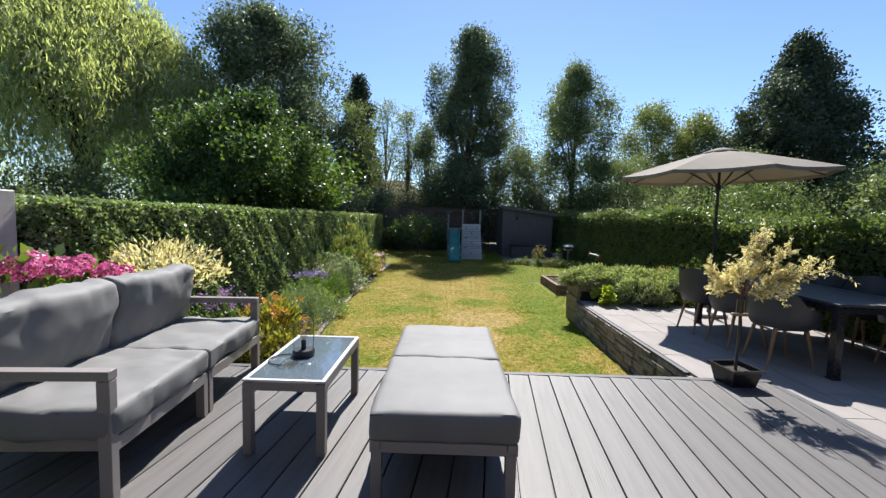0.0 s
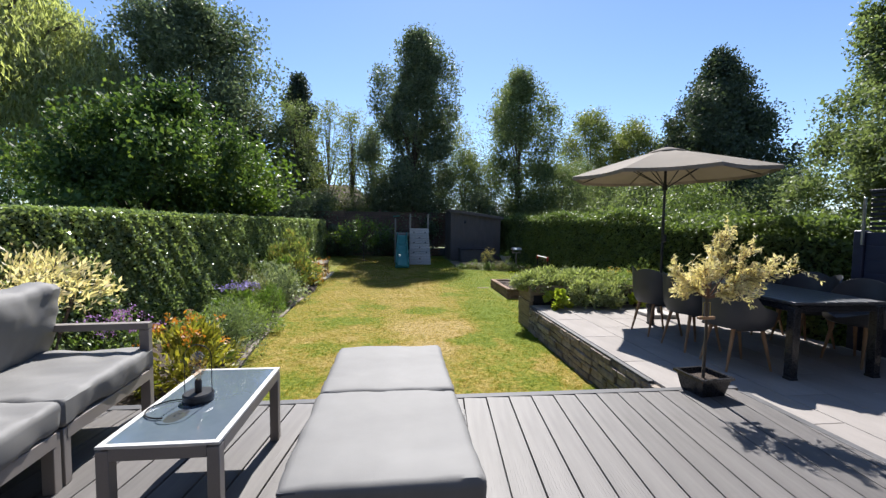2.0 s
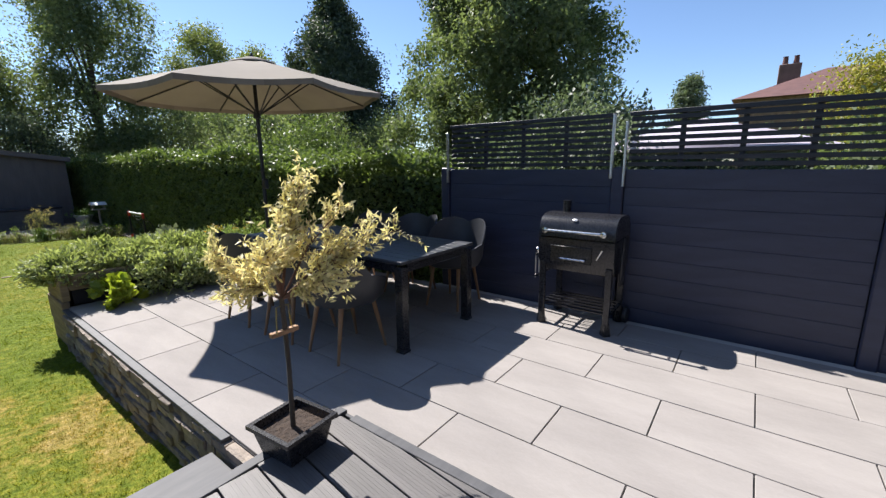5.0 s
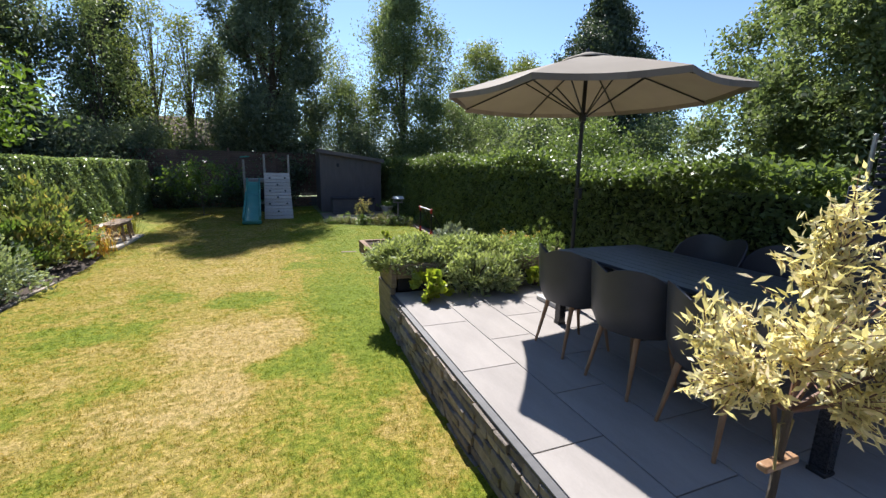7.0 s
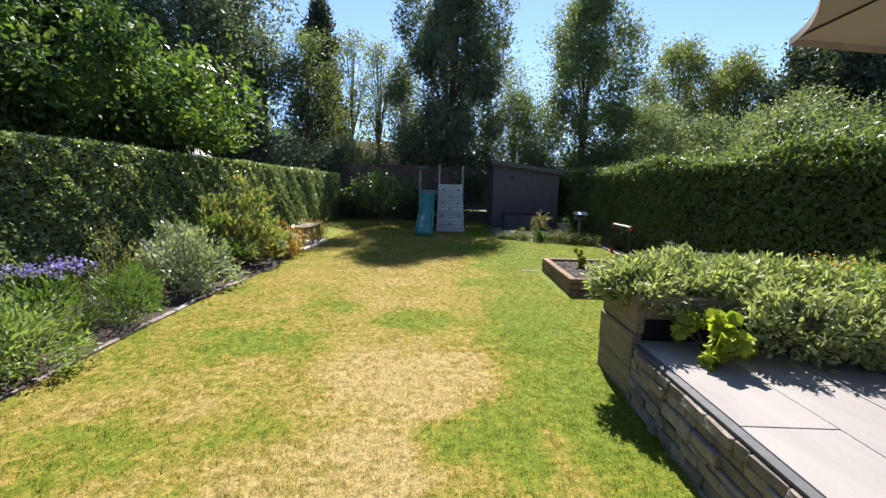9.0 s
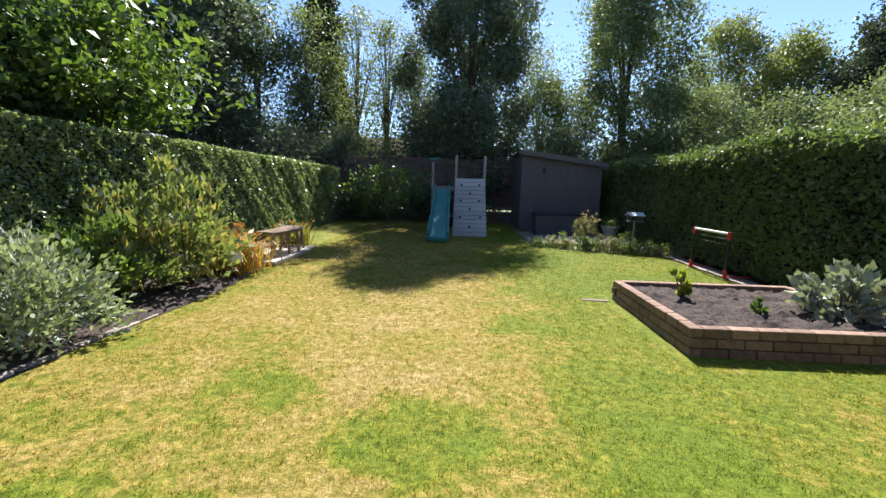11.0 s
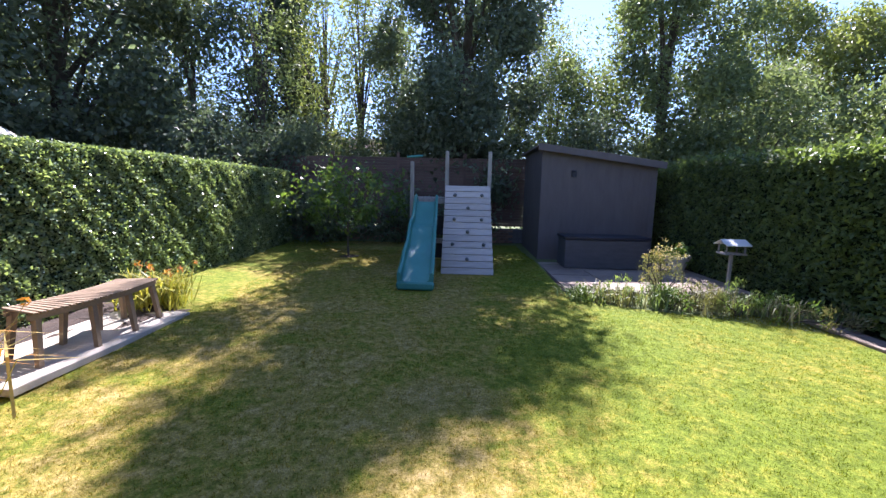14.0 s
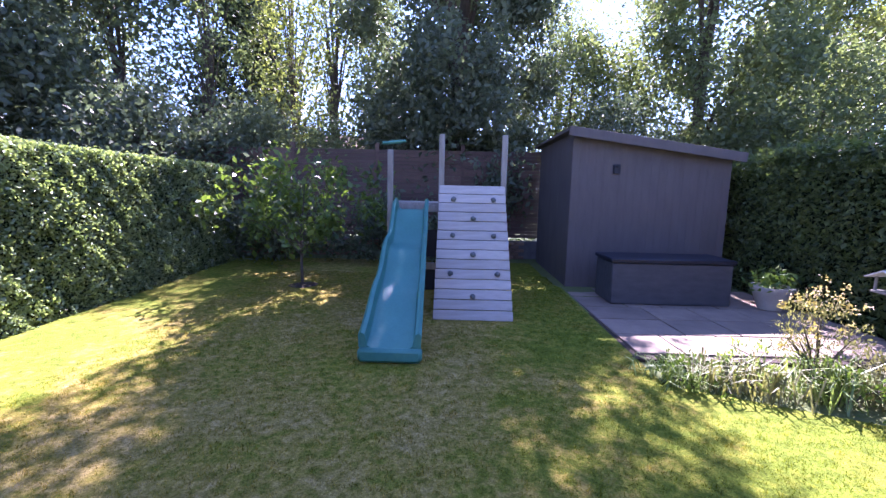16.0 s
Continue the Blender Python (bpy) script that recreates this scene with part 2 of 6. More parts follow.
WHITEWOOD = surface("faded_white_timber", (0.34, 0.31, 0.28), (0.50, 0.46, 0.42), 3, 50, 0.8, bump=0.3, depth=0.003, vary=0.1, stretch=(1, 8, 8))
GREYWOOD = surface("silvered_timber", (0.20, 0.18, 0.155), (0.36, 0.33, 0.29), 3, 50, 0.85, bump=0.35, depth=0.003, vary=0.15, stretch=(6, 6, 1))
BENCHWOOD = surface("weathered_bench_wood", (0.16, 0.105, 0.06), (0.31, 0.22, 0.135), 3, 60, 0.75, bump=0.35, depth=0.003, vary=0.15)
BARK = surface("tree_bark", (0.045, 0.035, 0.026), (0.13, 0.105, 0.08), 3, 25, 0.95, bump=0.8, depth=0.02, stretch=(3, 3, 1))
TWIG = surface("red_brown_twig", (0.10, 0.05, 0.035), (0.20, 0.11, 0.075), 6, 60, 0.7, bump=0.2)
BACKFENCE = surface("brown_fence_paint", (0.075, 0.043, 0.03), (0.14, 0.085, 0.06), 2.0, 40, 0.8, bump=0.3, depth=0.004, vary=0.2, stretch=(1, 1, 4))
RENDER = surface("house_brick", (0.10, 0.065, 0.05), (0.19, 0.125, 0.10), 1.5, 40, 0.9, bump=0.3)
TILE = surface("red_roof_tile", (0.075, 0.034, 0.03), (0.14, 0.066, 0.056), 3, 40, 0.85, bump=0.5)
WHITE = surface("white_paint", (0.68, 0.68, 0.66), (0.8, 0.8, 0.78), 4, 60, 0.5, bump=0.1)
RED = surface("red_plastic", (0.42, 0.03, 0.02), (0.55, 0.05, 0.035), 4, 60, 0.45, bump=0.1)
NET = surface("black_net", (0.015, 0.015, 0.017), (0.03, 0.03, 0.033), 4, 60, 0.8, bump=0.0)
CREAM = surface("pale_stone_pot", (0.42, 0.38, 0.32), (0.58, 0.54, 0.47), 4, 60, 0.85, bump=0.3)
CONCRETE = surface("pale_concrete", (0.36, 0.34, 0.31), (0.52, 0.50, 0.46), 3, 50, 0.9, bump=0.3, depth=0.004)

HEDGE_LEAF = leafy("hedge_leaf", (0.058, 0.098, 0.045), (0.31, 0.385, 0.205), rough=0.27, through_light=0.42, patch=2.6, spec=0.7)
# near-black colour stands in for the shade between the hedge leaves
HEDGE_SHADE = surface("hedge_inner_shade", (0.008, 0.014, 0.006), (0.02, 0.032, 0.012), 4, 40, 0.95, bump=0.8, depth=0.04, spec=0.1)
LAUREL = leafy("laurel_leaf", (0.036, 0.062, 0.026), (0.16, 0.215, 0.08), rough=0.45, through_light=0.4, patch=1.2, spec=0.3)
TREE_DARK = leafy("dark_tree_leaf", (0.06, 0.085, 0.058), (0.165, 0.20, 0.13), rough=0.5, through_light=0.42, glow=(1.1, 1.2, 0.7), spec=0.3)
TREE_MID = leafy("tree_leaf", (0.075, 0.108, 0.055), (0.205, 0.245, 0.125), rough=0.5, through_light=0.45, glow=(1.15, 1.22, 0.62), spec=0.3)
TREE_LIGHT = leafy("sunlit_tree_leaf", (0.075, 0.105, 0.035), (0.22, 0.25, 0.10), rough=0.45, through_light=0.45)
WILLOW = leafy("willow_leaf", (0.21, 0.25, 0.14), (0.43, 0.455, 0.285), rough=0.55, through_light=0.62, spec=0.3)
CONIFER = leafy("conifer_needle", (0.03, 0.046, 0.038), (0.075, 0.10, 0.068), rough=0.55, through_light=0.25, spec=0.25)
BUSH_BRIGHT = leafy("bright_shrub_leaf", (0.026, 0.056, 0.022), (0.105, 0.168, 0.06), (0.18, 0.25, 0.07), rough=0.5, through_light=0.36, patch=0.9, spec=0.2)
CREAMLEAF = leafy("variegated_leaf", (0.46, 0.42, 0.19), (0.84, 0.78, 0.50), (0.86, 0.76, 0.54), rough=0.5, through_light=0.48, patch=5, glow=(1.15, 1.1, 0.7))
SAGE = leafy("sage_leaf", (0.13, 0.175, 0.075), (0.42, 0.46, 0.25), rough=0.6, through_light=0.38, patch=4)
LIME = leafy("lime_leaf", (0.20, 0.27, 0.03), (0.45, 0.50, 0.08), rough=0.5, through_light=0.4, patch=4)
GREENBED = leafy("border_leaf", (0.05, 0.10, 0.022), (0.17, 0.26, 0.06), rough=0.45, through_light=0.35, patch=3)
GREYLEAF = leafy("silver_leaf", (0.15, 0.18, 0.13), (0.38, 0.42, 0.34), rough=0.6, through_light=0.2, patch=3)
OLIVE = leafy("olive_shrub_leaf", (0.065, 0.105, 0.035), (0.25, 0.29, 0.115), (0.38, 0.32, 0.13), rough=0.5, through_light=0.38, patch=3)
YELLOWLEAF = leafy("yellow_green_leaf", (0.08, 0.12, 0.022), (0.40, 0.36, 0.075), rough=0.45, through_light=0.4, patch=3)
ORANGELEAF = leafy("orange_flower", (0.30, 0.10, 0.02), (0.55, 0.24, 0.05), rough=0.5, through_light=0.4, patch=5)
STRAW = leafy("dry_stem", (0.22, 0.17, 0.07), (0.42, 0.35, 0.17), rough=0.7, through_light=0.35, patch=4)
WHEAT = leafy("dried_flower_head", (0.40, 0.31, 0.18), (0.62, 0.52, 0.34), rough=0.7, through_light=0.35, patch=5)
RUST = leafy("rusty_strap_leaf", (0.22, 0.21, 0.06), (0.56, 0.38, 0.12), (0.58, 0.26, 0.06), rough=0.6, through_light=0.4, patch=6)
PINK = leafy("pink_floret", (0.50, 0.07, 0.22), (0.78, 0.25, 0.46), rough=0.5, through_light=0.3, patch=6, glow=(1.1, 0.9, 1.0))
VARIEGATED = leafy("white_edged_leaf", (0.06, 0.10, 0.04), (0.42, 0.47, 0.35), rough=0.5, through_light=0.25, patch=3)
BRIGHTLEAF = leafy("bright_branch_leaf", (0.035, 0.075, 0.018), (0.14, 0.21, 0.05), rough=0.4, through_light=0.45, patch=2)
PERENNIAL = leafy("fresh_perennial_leaf", (0.09, 0.14, 0.045), (0.29, 0.37, 0.14), rough=0.45, through_light=0.35, patch=3)
AIRY = leafy("brown_green_stem", (0.10, 0.105, 0.05), (0.26, 0.25, 0.14), rough=0.6, through_light=0.35, patch=3)
ROUNDLEAF = leafy("grey_green_small_leaf", (0.06, 0.10, 0.055), (0.25, 0.31, 0.20), rough=0.5, through_light=0.3, patch=3)
MAUVE = leafy("mauve_floret", (0.26, 0.13, 0.36), (0.52, 0.32, 0.60), rough=0.5, through_light=0.3, patch=6, glow=(1.1, 0.9, 1.0))
PURPLE = leafy("purple_floret", (0.16, 0.12, 0.50), (0.34, 0.28, 0.80), rough=0.5, through_light=0.3, patch=6)
CANVAS = leafy("taupe_umbrella_canvas", (0.205, 0.178, 0.145), (0.265, 0.232, 0.19), rough=0.85, through_light=0.08, patch=2, spec=0.2, glow=(1.0, 0.85, 0.65))


# ---- building helpers ----
def shade(me, angle=38):
    me.polygons.foreach_set("use_smooth", [True] * len(me.polygons))
    me.set_sharp_from_angle(angle=radians(angle))


def part(name, bm, mat, parent=None, label="", at=None, smooth=True):
    me = bpy.data.meshes.new(name)
    bm.to_mesh(me)
    bm.free()
    if smooth:
        shade(me)
    me.materials.append(mat)
    ob = new(name, me)
    if parent:
        ob.parent = parent
    if at is not None:
        ob.matrix_basis = at
    if label:
        ob["label"] = label
    return ob


def piece(name, me, parent, m):
    ob = new(name, me)
    ob.parent = parent
    ob.matrix_basis = m
    return ob


def thing(name, m, label, category, group="", kind=""):
    return tagged(new(name), label, category, group, kind) if m is None else place(tagged(new(name), label, category, group, kind), m)


def place(ob, m):
    ob.matrix_basis = m
    ob.empty_display_size = 0.1
    return ob


def box(bm, c, s, bev=0.0, m=None, seg=1):
    mat = Matrix.LocRotScale(c, None, s)
    r = bmesh.ops.create_cube(bm, size=1, matrix=(m @ mat) if m else mat)
    if bev:
        edges = list({e for v in r["verts"] for e in v.link_edges})
        bmesh.ops.bevel(bm, geom=edges, offset=bev, segments=seg, affect="EDGES", profile=0.5)
    return bm


def boxes(*items, bev=0.0):
    bm = bmesh.new()
    for c, s in items:
        box(bm, c, s, bev)
    return bm


def box_mesh(name, s, mat, bev=0.003):
    bm = box(bmesh.new(), (0, 0, 0), s, bev)
    me = bpy.data.meshes.new(name)
    bm.to_mesh(me)
    bm.free()
    me.materials.append(mat)
    return me


def tube(bm, pts, radii, sides=8, cap=True):
    """A round bar along points, with a radius at each."""
    pts = [Vector(p) for p in pts]
    if not isinstance(radii, (list, tuple)):
        radii = [radii] * len(pts)
    rings = []
    for i, p in enumerate(pts):
        d = (pts[min(i + 1, len(pts) - 1)] - pts[max(i - 1, 0)]).normalized()
        a = d.orthogonal().normalized() if i == 0 else (side - d * side.dot(d)).normalized()
        side = a
        b = d.cross(a)
        rings.append([bm.verts.new(p + (a * math.cos(2 * math.pi * k / sides) + b * math.sin(2 * math.pi * k / sides)) * radii[i]) for k in range(sides)])
    for r0, r1 in zip(rings, rings[1:]):
        for k in range(sides):
            bm.faces.new((r0[k], r0[(k + 1) % sides], r1[(k + 1) % sides], r1[k]))
    if cap:
        bm.faces.new(rings[0][::-1])
        bm.faces.new(rings[-1])
    return bm


def lathe(bm, profile, sides=20, c=(0, 0, 0)):
    """A turned shape from (radius, height) pairs."""
    rings = [[bm.verts.new((c[0] + r * math.cos(2 * math.pi * k / sides), c[1] + r * math.sin(2 * math.pi * k / sides), c[2] + z)) for k in range(sides)] for r, z in profile]
    for r0, r1 in zip(rings, rings[1:]):
        for k in range(sides):
            bm.faces.new((r0[k], r0[(k + 1) % sides], r1[(k + 1) % sides], r1[k]))
    if profile[0][0] > 0.001:
        bm.faces.new(rings[0][::-1])
    if profile[-1][0] > 0.001:
        bm.faces.new(rings[-1])
    return bm


def quads(name, verts, mat, parent=None, n=4, label="", kind=""):
    """One mesh of many separate n-cornered leaves."""
    me = bpy.data.meshes.new(name)
    count = len(verts)
    me.vertices.add(count)
    me.vertices.foreach_set("co", np.ascontiguousarray(verts, dtype=np.float32).ravel())
    me.loops.add(count)
    me.loops.foreach_set("vertex_index", np.arange(count, dtype=np.int32))
    me.polygons.add(count // n)
    me.polygons.foreach_set("loop_start", np.arange(0, count, n, dtype=np.int32))
    me.update()
    me.materials.append(mat)
    ob = new(name, me)
    if parent:
        ob.parent = parent
    return tagged(ob, label, "", "", kind or "stuff")


RNG = np.random.default_rng(7)


def unit(n, bias=None):
    v = RNG.normal(size=(n, 3))
    if bias is not None:
        v = v + np.asarray(bias)
    return v / np.linalg.norm(v, axis=1, keepdims=True)


def leaves(pts, length, width, along=None, fold=0.25):
    """Pointed leaves at points: four corners each, creased a little."""
    n = len(pts)
    u = unit(n) if along is None else along
    w = unit(n)
    v = np.cross(u, w)
    v /= np.linalg.norm(v, axis=1, keepdims=True) + 1e-9
    nn = np.cross(u, v)
    k = RNG.uniform(0.6, 1.3, (n, 1))
    L, W = u * length * k, v * width * k * 0.5
    f = nn * width * fold * k
    out = np.empty((n, 4, 3))
    out[:, 0], out[:, 1], out[:, 2], out[:, 3] = pts - L * 0.5, pts - L * 0.05 + W + f, pts + L * 0.5, pts - L * 0.05 - W + f
    return out.reshape(-1, 3)


def clumps(centres, per, spread):
    """Points scattered round each centre."""
    c = np.repeat(np.asarray(centres), per, axis=0)
    sp = np.repeat(np.broadcast_to(np.asarray(spread, dtype=float).reshape(-1, 1), (len(centres), 1)), per, axis=0)
    return c + np.clip(RNG.normal(size=c.shape), -1.5, 1.5) * sp


# ---- ground ----
DECK, PATIO = 0.55, 0.45


def lawn_z(x, y):
    return max(0.0, (y - 12.0) * 0.018) + 0.012 * math.sin(x * 1.3 + y * 0.7) * math.sin(y * 0.9)


def left_edge(y):
    return -1.92 - 0.28 * min(1, max(0, (y - 6) / 2.6)) - 0.10 * min(1, max(0, (y - 12) / 1.2)) + 0.03 * math.sin(y * 1.7)


def ground_sheet():
    # one sheet: fine in the garden, wide to the horizon
    xs = [-400, -60, -20, -8] + [-5 + 0.25 * i for i in range(45)] + [8, 20, 60, 400]
    ys = [-400, -60, -10, -2] + [0.25 * i for i in range(97)] + [26, 30, 60, 400]
    bm = bmesh.new()
    grid = [[bm.verts.new((x, y, lawn_z(x, y) - 0.03 if -6 < x < 7 and -1 < y < 25 else 0.15 * (y > 25))) for x in xs] for y in ys]
    for r0, r1 in zip(grid, grid[1:]):
        for i in range(len(xs) - 1):
            bm.faces.new((r0[i], r0[i + 1], r1[i + 1], r1[i]))
    g = part("ground", bm, EARTH)
    tagged(g, "dry earth and rough grass around the garden", "ground", "", "structure")


ground_sheet()


def lawn():
    bm = bmesh.new()
    rows = []
    for j in range(90):
        y = 3.2 + j * 0.21
        x0 = left_edge(y)
        if y > 15.3:
            x0 = -2.2 - min(1.35, (y - 15.3) * 0.7)
        x1 = 2.45 if y < 8.2 else (2.45 + min(2.75, (y - 8.2) * 9))
        if y > 15.6:
            x1 = 5.2 - min(2.7, (y - 15.6) * 2.6)
        if y > 17:
            x1 = 2.5
        if y > 19.9:
            x1 = 2.4
        rows.append([bm.verts.new((x0 + (x1 - x0) * i / 24, y, lawn_z(x0 + (x1 - x0) * i / 24, y))) for i in range(25)])
    for r0, r1 in zip(rows, rows[1:]):
        for i in range(24):
            bm.faces.new((r0[i], r0[i + 1], r1[i + 1], r1[i]))
    ob = part("lawn", bm, GRASS)
    tagged(ob, "mown lawn, scorched straw yellow in broad patches", "lawn", "", "structure")
    # the blades that stand up from it
    n = 620000
    y = 3.6 + RNG.random(n) ** 1.25 * 17
    x = RNG.uniform(-2.3, 5.2, n)
    keep = np.array([left_edge(b) < a < (2.42 if b < 8.3 else 5.1) and not (2.7 < a and 10.4 < b < 12.6) and not (a > 2.45 and b > 16.2 - (a - 2.45) * 0.0) for a, b in zip(x, y)])
    x, y = x[keep], y[keep]
    z = np.array([lawn_z(a, b) for a, b in zip(x, y)])
    p = np.stack([x, y, z - 0.004], 1)
    up = unit(len(p), (0, 0, 1.6))
    up[:, 2] = np.abs(up[:, 2])
    side = np.cross(up, unit(len(p)))
    side /= np.linalg.norm(side, axis=1, keepdims=True)
    # taller and shorter tufts
    tuft = 0.5 + 0.5 * np.sin(x * 19 + 2.0 * np.sin(y * 11)) * np.sin(y * 23 + 2.0 * np.sin(x * 13))
    h = (RNG.uniform(0.010, 0.026, len(p)) * (0.6 + 1.1 * tuft))[:, None]
    v = np.stack([p - side * 0.0026, p + side * 0.0026, p + up * h], 1).reshape(-1, 3)
    blades = quads("grass", v, BLADE, None, 3)
    tagged(blades, "short dry and green blades of lawn grass", "grass", "", "stuff")


lawn()


def border():
    bm = bmesh.new()
    rows = []
    for j in range(60):
        y = 3.3 + j * 0.21
        a, b = -3.9, left_edge(y) - 0.02
        rows.append([bm.verts.new((a + (b - a) * i / 8, y, lawn_z(b, y) + 0.03 + 0.035 * math.sin(i * 2.1 + j) * (0 < i < 8) - 0.03 * (i == 8))) for i in range(9)])
    for r0, r1 in zip(rows, rows[1:]):
        for i in range(8):
            bm.faces.new((r0[i], r0[i + 1], r1[i + 1], r1[i]))
    tagged(part("flower_bed", bm, SOIL), "dark dry soil of the long flower border", "soil", "", "structure")
    edge = thing("border_edging", None, "weathered stone edging between lawn and border", "edging", "", "structure")
    me = box_mesh("edging_stone", (0.07, 0.44, 0.06), STONE, 0.012)
    y = 5.2
    while y < 13.4:
        ang = math.degrees(math.atan2(left_edge(y + 0.4) - left_edge(y), 0.4))
        piece("edging_stone", me, edge, pose(left_edge(y + 0.2) - 0.06, y + 0.2, lawn_z(0, y) - 0.018, random.uniform(-3, 3), random.uniform(-4, 4), -ang + random.uniform(-2, 2)))
        y += 0.455


border()


# ---- deck ----
def deck():
    d = thing("deck", None, "grey grooved composite decking with dark edge boards", "decking", "", "structure")
    bm = boxes(((0.17, 1.1, DECK - 0.092), (5.3, 4.6, 0.13)), ((0.2, 1.1, 0.2), (5.2, 4.5, 0.4)))
    part("deck_frame", bm, SLAT, d)
    # boards run out from the house, a few degrees off square
    turn = Matrix.Rotation(radians(BOARD_TURN), 4, "Z")
    w, pitch = 0.140, 0.1455
    def board(width, length):
        bm = bmesh.new()
        box(bm, (0, 0, 0), (width, length, 0.024), 0.002)
        # grooves along it: thin proud ribs
        for k in range(9):
            box(bm, (-width / 2 + 0.012 + k * (width - 0.024) / 8, 0, 0.0122), (0.0095, length - 0.004, 0.0012))
        me = bpy.data.meshes.new("board")
        bm.to_mesh(me)
        bm.free()
        me.materials.append(DECKING)
        return me
    i = -20
    tan = math.tan(radians(BOARD_TURN))
    while i < 24:
        xf = BOARD_X + i * BOARD_PITCH
        i += 1
        y1, y0 = 3.53, -1.1
        half = BOARD_PITCH / 2 + 0.01
        L = (y1 - y0) / math.cos(radians(BOARD_TURN))
        ym = (y0 + y1) / 2
        m = Matrix.Translation((xf + tan * (ym - 3.465), ym, DECK - 0.013)) @ Matrix.Rotation(-radians(BOARD_TURN), 4, "Z")
        far, near = xf, xf + tan * (y0 - 3.465)
        if min(far, near) - half > 2.82 or max(far, near) + half < -2.45:
            continue
        me = board(BOARD_PITCH - 0.010, L)
        if max(far, near) + half > 2.82 or min(far, near) - half < -2.45:
            # sawn to the line of the side trims
            bm = bmesh.new()
            bm.from_mesh(me)
            bm.transform(m)
            for co, no in (((2.82, 0, 0), (1, 0, 0)), ((-2.45, 0, 0), (-1, 0, 0))):
                bmesh.ops.bisect_plane(bm, geom=bm.verts[:] + bm.edges[:] + bm.faces[:], plane_co=co, plane_no=no, clear_outer=True)
            bm.transform(m.inverted())
            bm.to_mesh(me)
            bm.free()
            if not me.polygons:
                continue
        piece("board", me, d, m)
    part("edge_board", boxes(((0.2, 3.568, DECK - 0.012), (5.36, 0.062, 0.026)), bev=0.004), DECK_DARK, d)
    part("edge_board", boxes(((2.852, 1.18, DECK - 0.012), (0.055, 4.56, 0.03)), bev=0.004), DECK_DARK, d)
    part("fascia", boxes(((0.2, 3.585, DECK - 0.12), (5.36, 0.025, 0.19)), ((2.865, 1.2, DECK - 0.06), (0.02, 4.7, 0.09)), bev=0.003), DECK_DARK, d)
    # lower tread down to the lawn
    for y, w in ((3.735, 0.23), (3.98, 0.24)):
        part("step_tread", boxes(((-0.03, y, DECK - 0.222), (4.8, w, 0.026)), bev=0.004), DECK_DARK, d)
    part("step_riser", boxes(((-0.03, 4.07, 0.13), (4.78, 0.025, 0.36)), bev=0.003), DECK_DARK, d)
    part("step_frame", boxes(((-0.03, 3.83, 0.13), (4.7, 0.42, 0.36))), SLAT, d)


BOARD_TURN, BOARD_X, BOARD_PITCH = 6.2, 0.821, 0.178
deck()


# ---- patio ----
def patio():
    p = thing("patio", None, "pale porcelain paving slabs with dark joints", "paving", "", "structure")
    bm = boxes(((4.2, 1.2, 0.20), (2.64, 4.9, 0.466)), ((3.97, 5.62, 0.20), (3.06, 3.96, 0.466)))
    part("patio_bed", bm, GROUT, p)
    # laid in columns, half a slab out of step
    L = 0.947
    lines = [2.44] + [2.92 + 0.432 * k for k in range(6)] + [5.42]
    cache = {}
    for c, (xa, xb) in enumerate(zip(lines, lines[1:])):
        y = (2.155 if c % 2 else 2.632) - 4 * L
        while y < 7.6:
            ya, yb = max(y, 3.62 if c == 0 else -1.1), min(y + L, 7.55)
            if yb - ya > 0.08 and xb - xa > 0.08:
                key = (round(xb - xa, 3), round(yb - ya, 3))
                if key not in cache:
                    cache[key] = box_mesh("slab", (key[0] - 0.007, key[1] - 0.007, 0.022), PORCELAIN, 0.002)
                piece("slab", cache[key], p, pose((xa + xb) / 2, (ya + yb) / 2, PATIO - 0.011 + random.uniform(-0.0008, 0.0008)))
            y += L
    part("gravel_strip", boxes(((5.46, 1.9, PATIO - 0.03), (0.09, 6.0, 0.05)), bev=0.004), CONCRETE, p, "pale gravel strip")


patio()


def stone_wall():
    w = thing("retaining_wall", None, "low dry-laid slate retaining wall beside the lawn", "wall", "", "structure")
    part("wall_core", boxes(((2.455, 5.55, 0.2), (0.05, 3.85, 0.40))), GROUT, w)
    rnd = random.Random(4)
    z = -0.04
    meshes = {}
    while z < 0.40:
        h = rnd.choice((0.042, 0.055, 0.078))
        h = min(h, 0.425 - z)
        y = 3.62 - rnd.uniform(0, 0.2)
        while y < 7.42:
            L = rnd.choice((0.1, 0.15, 0.21, 0.3))
            a, b = max(y, 3.6), min(y + L, 7.46)
            if b - a > 0.05:
                key = (round(b - a, 2), round(h, 3), rnd.randrange(2))
                if key not in meshes:
                    bm = box(bmesh.new(), (0, 0, 0), (0.12, key[0] - 0.006, max(0.02, key[1] - 0.007)), 0.006)
                    for v in bm.verts:
                        v.co.x += rnd.uniform(-0.008, 0.008)
                        v.co.z += rnd.uniform(-0.003, 0.003)
                    me = bpy.data.meshes.new("stone")
                    bm.to_mesh(me)
                    bm.free()
                    me.materials.append(STONE)
                    meshes[key] = me
                piece("stone", meshes[key], w, pose(2.435 + rnd.uniform(-0.018, 0.018), (a + b) / 2, z + h / 2))
            y += L
        z += h
    part("coping", boxes(((2.412, 5.75, 0.436), (0.055, 3.5, 0.02)), bev=0.003), DECK_DARK, w, "dark slab edging strip")


stone_wall()


# ---- hedges and trees ----
def lump(a, b, s):
    return np.sin(a * 2.3 * s + 1.3) * np.sin(b * 2.9 * s + 0.4) + 0.6 * np.sin(a * 5.1 * s + b * 3.7 * s)


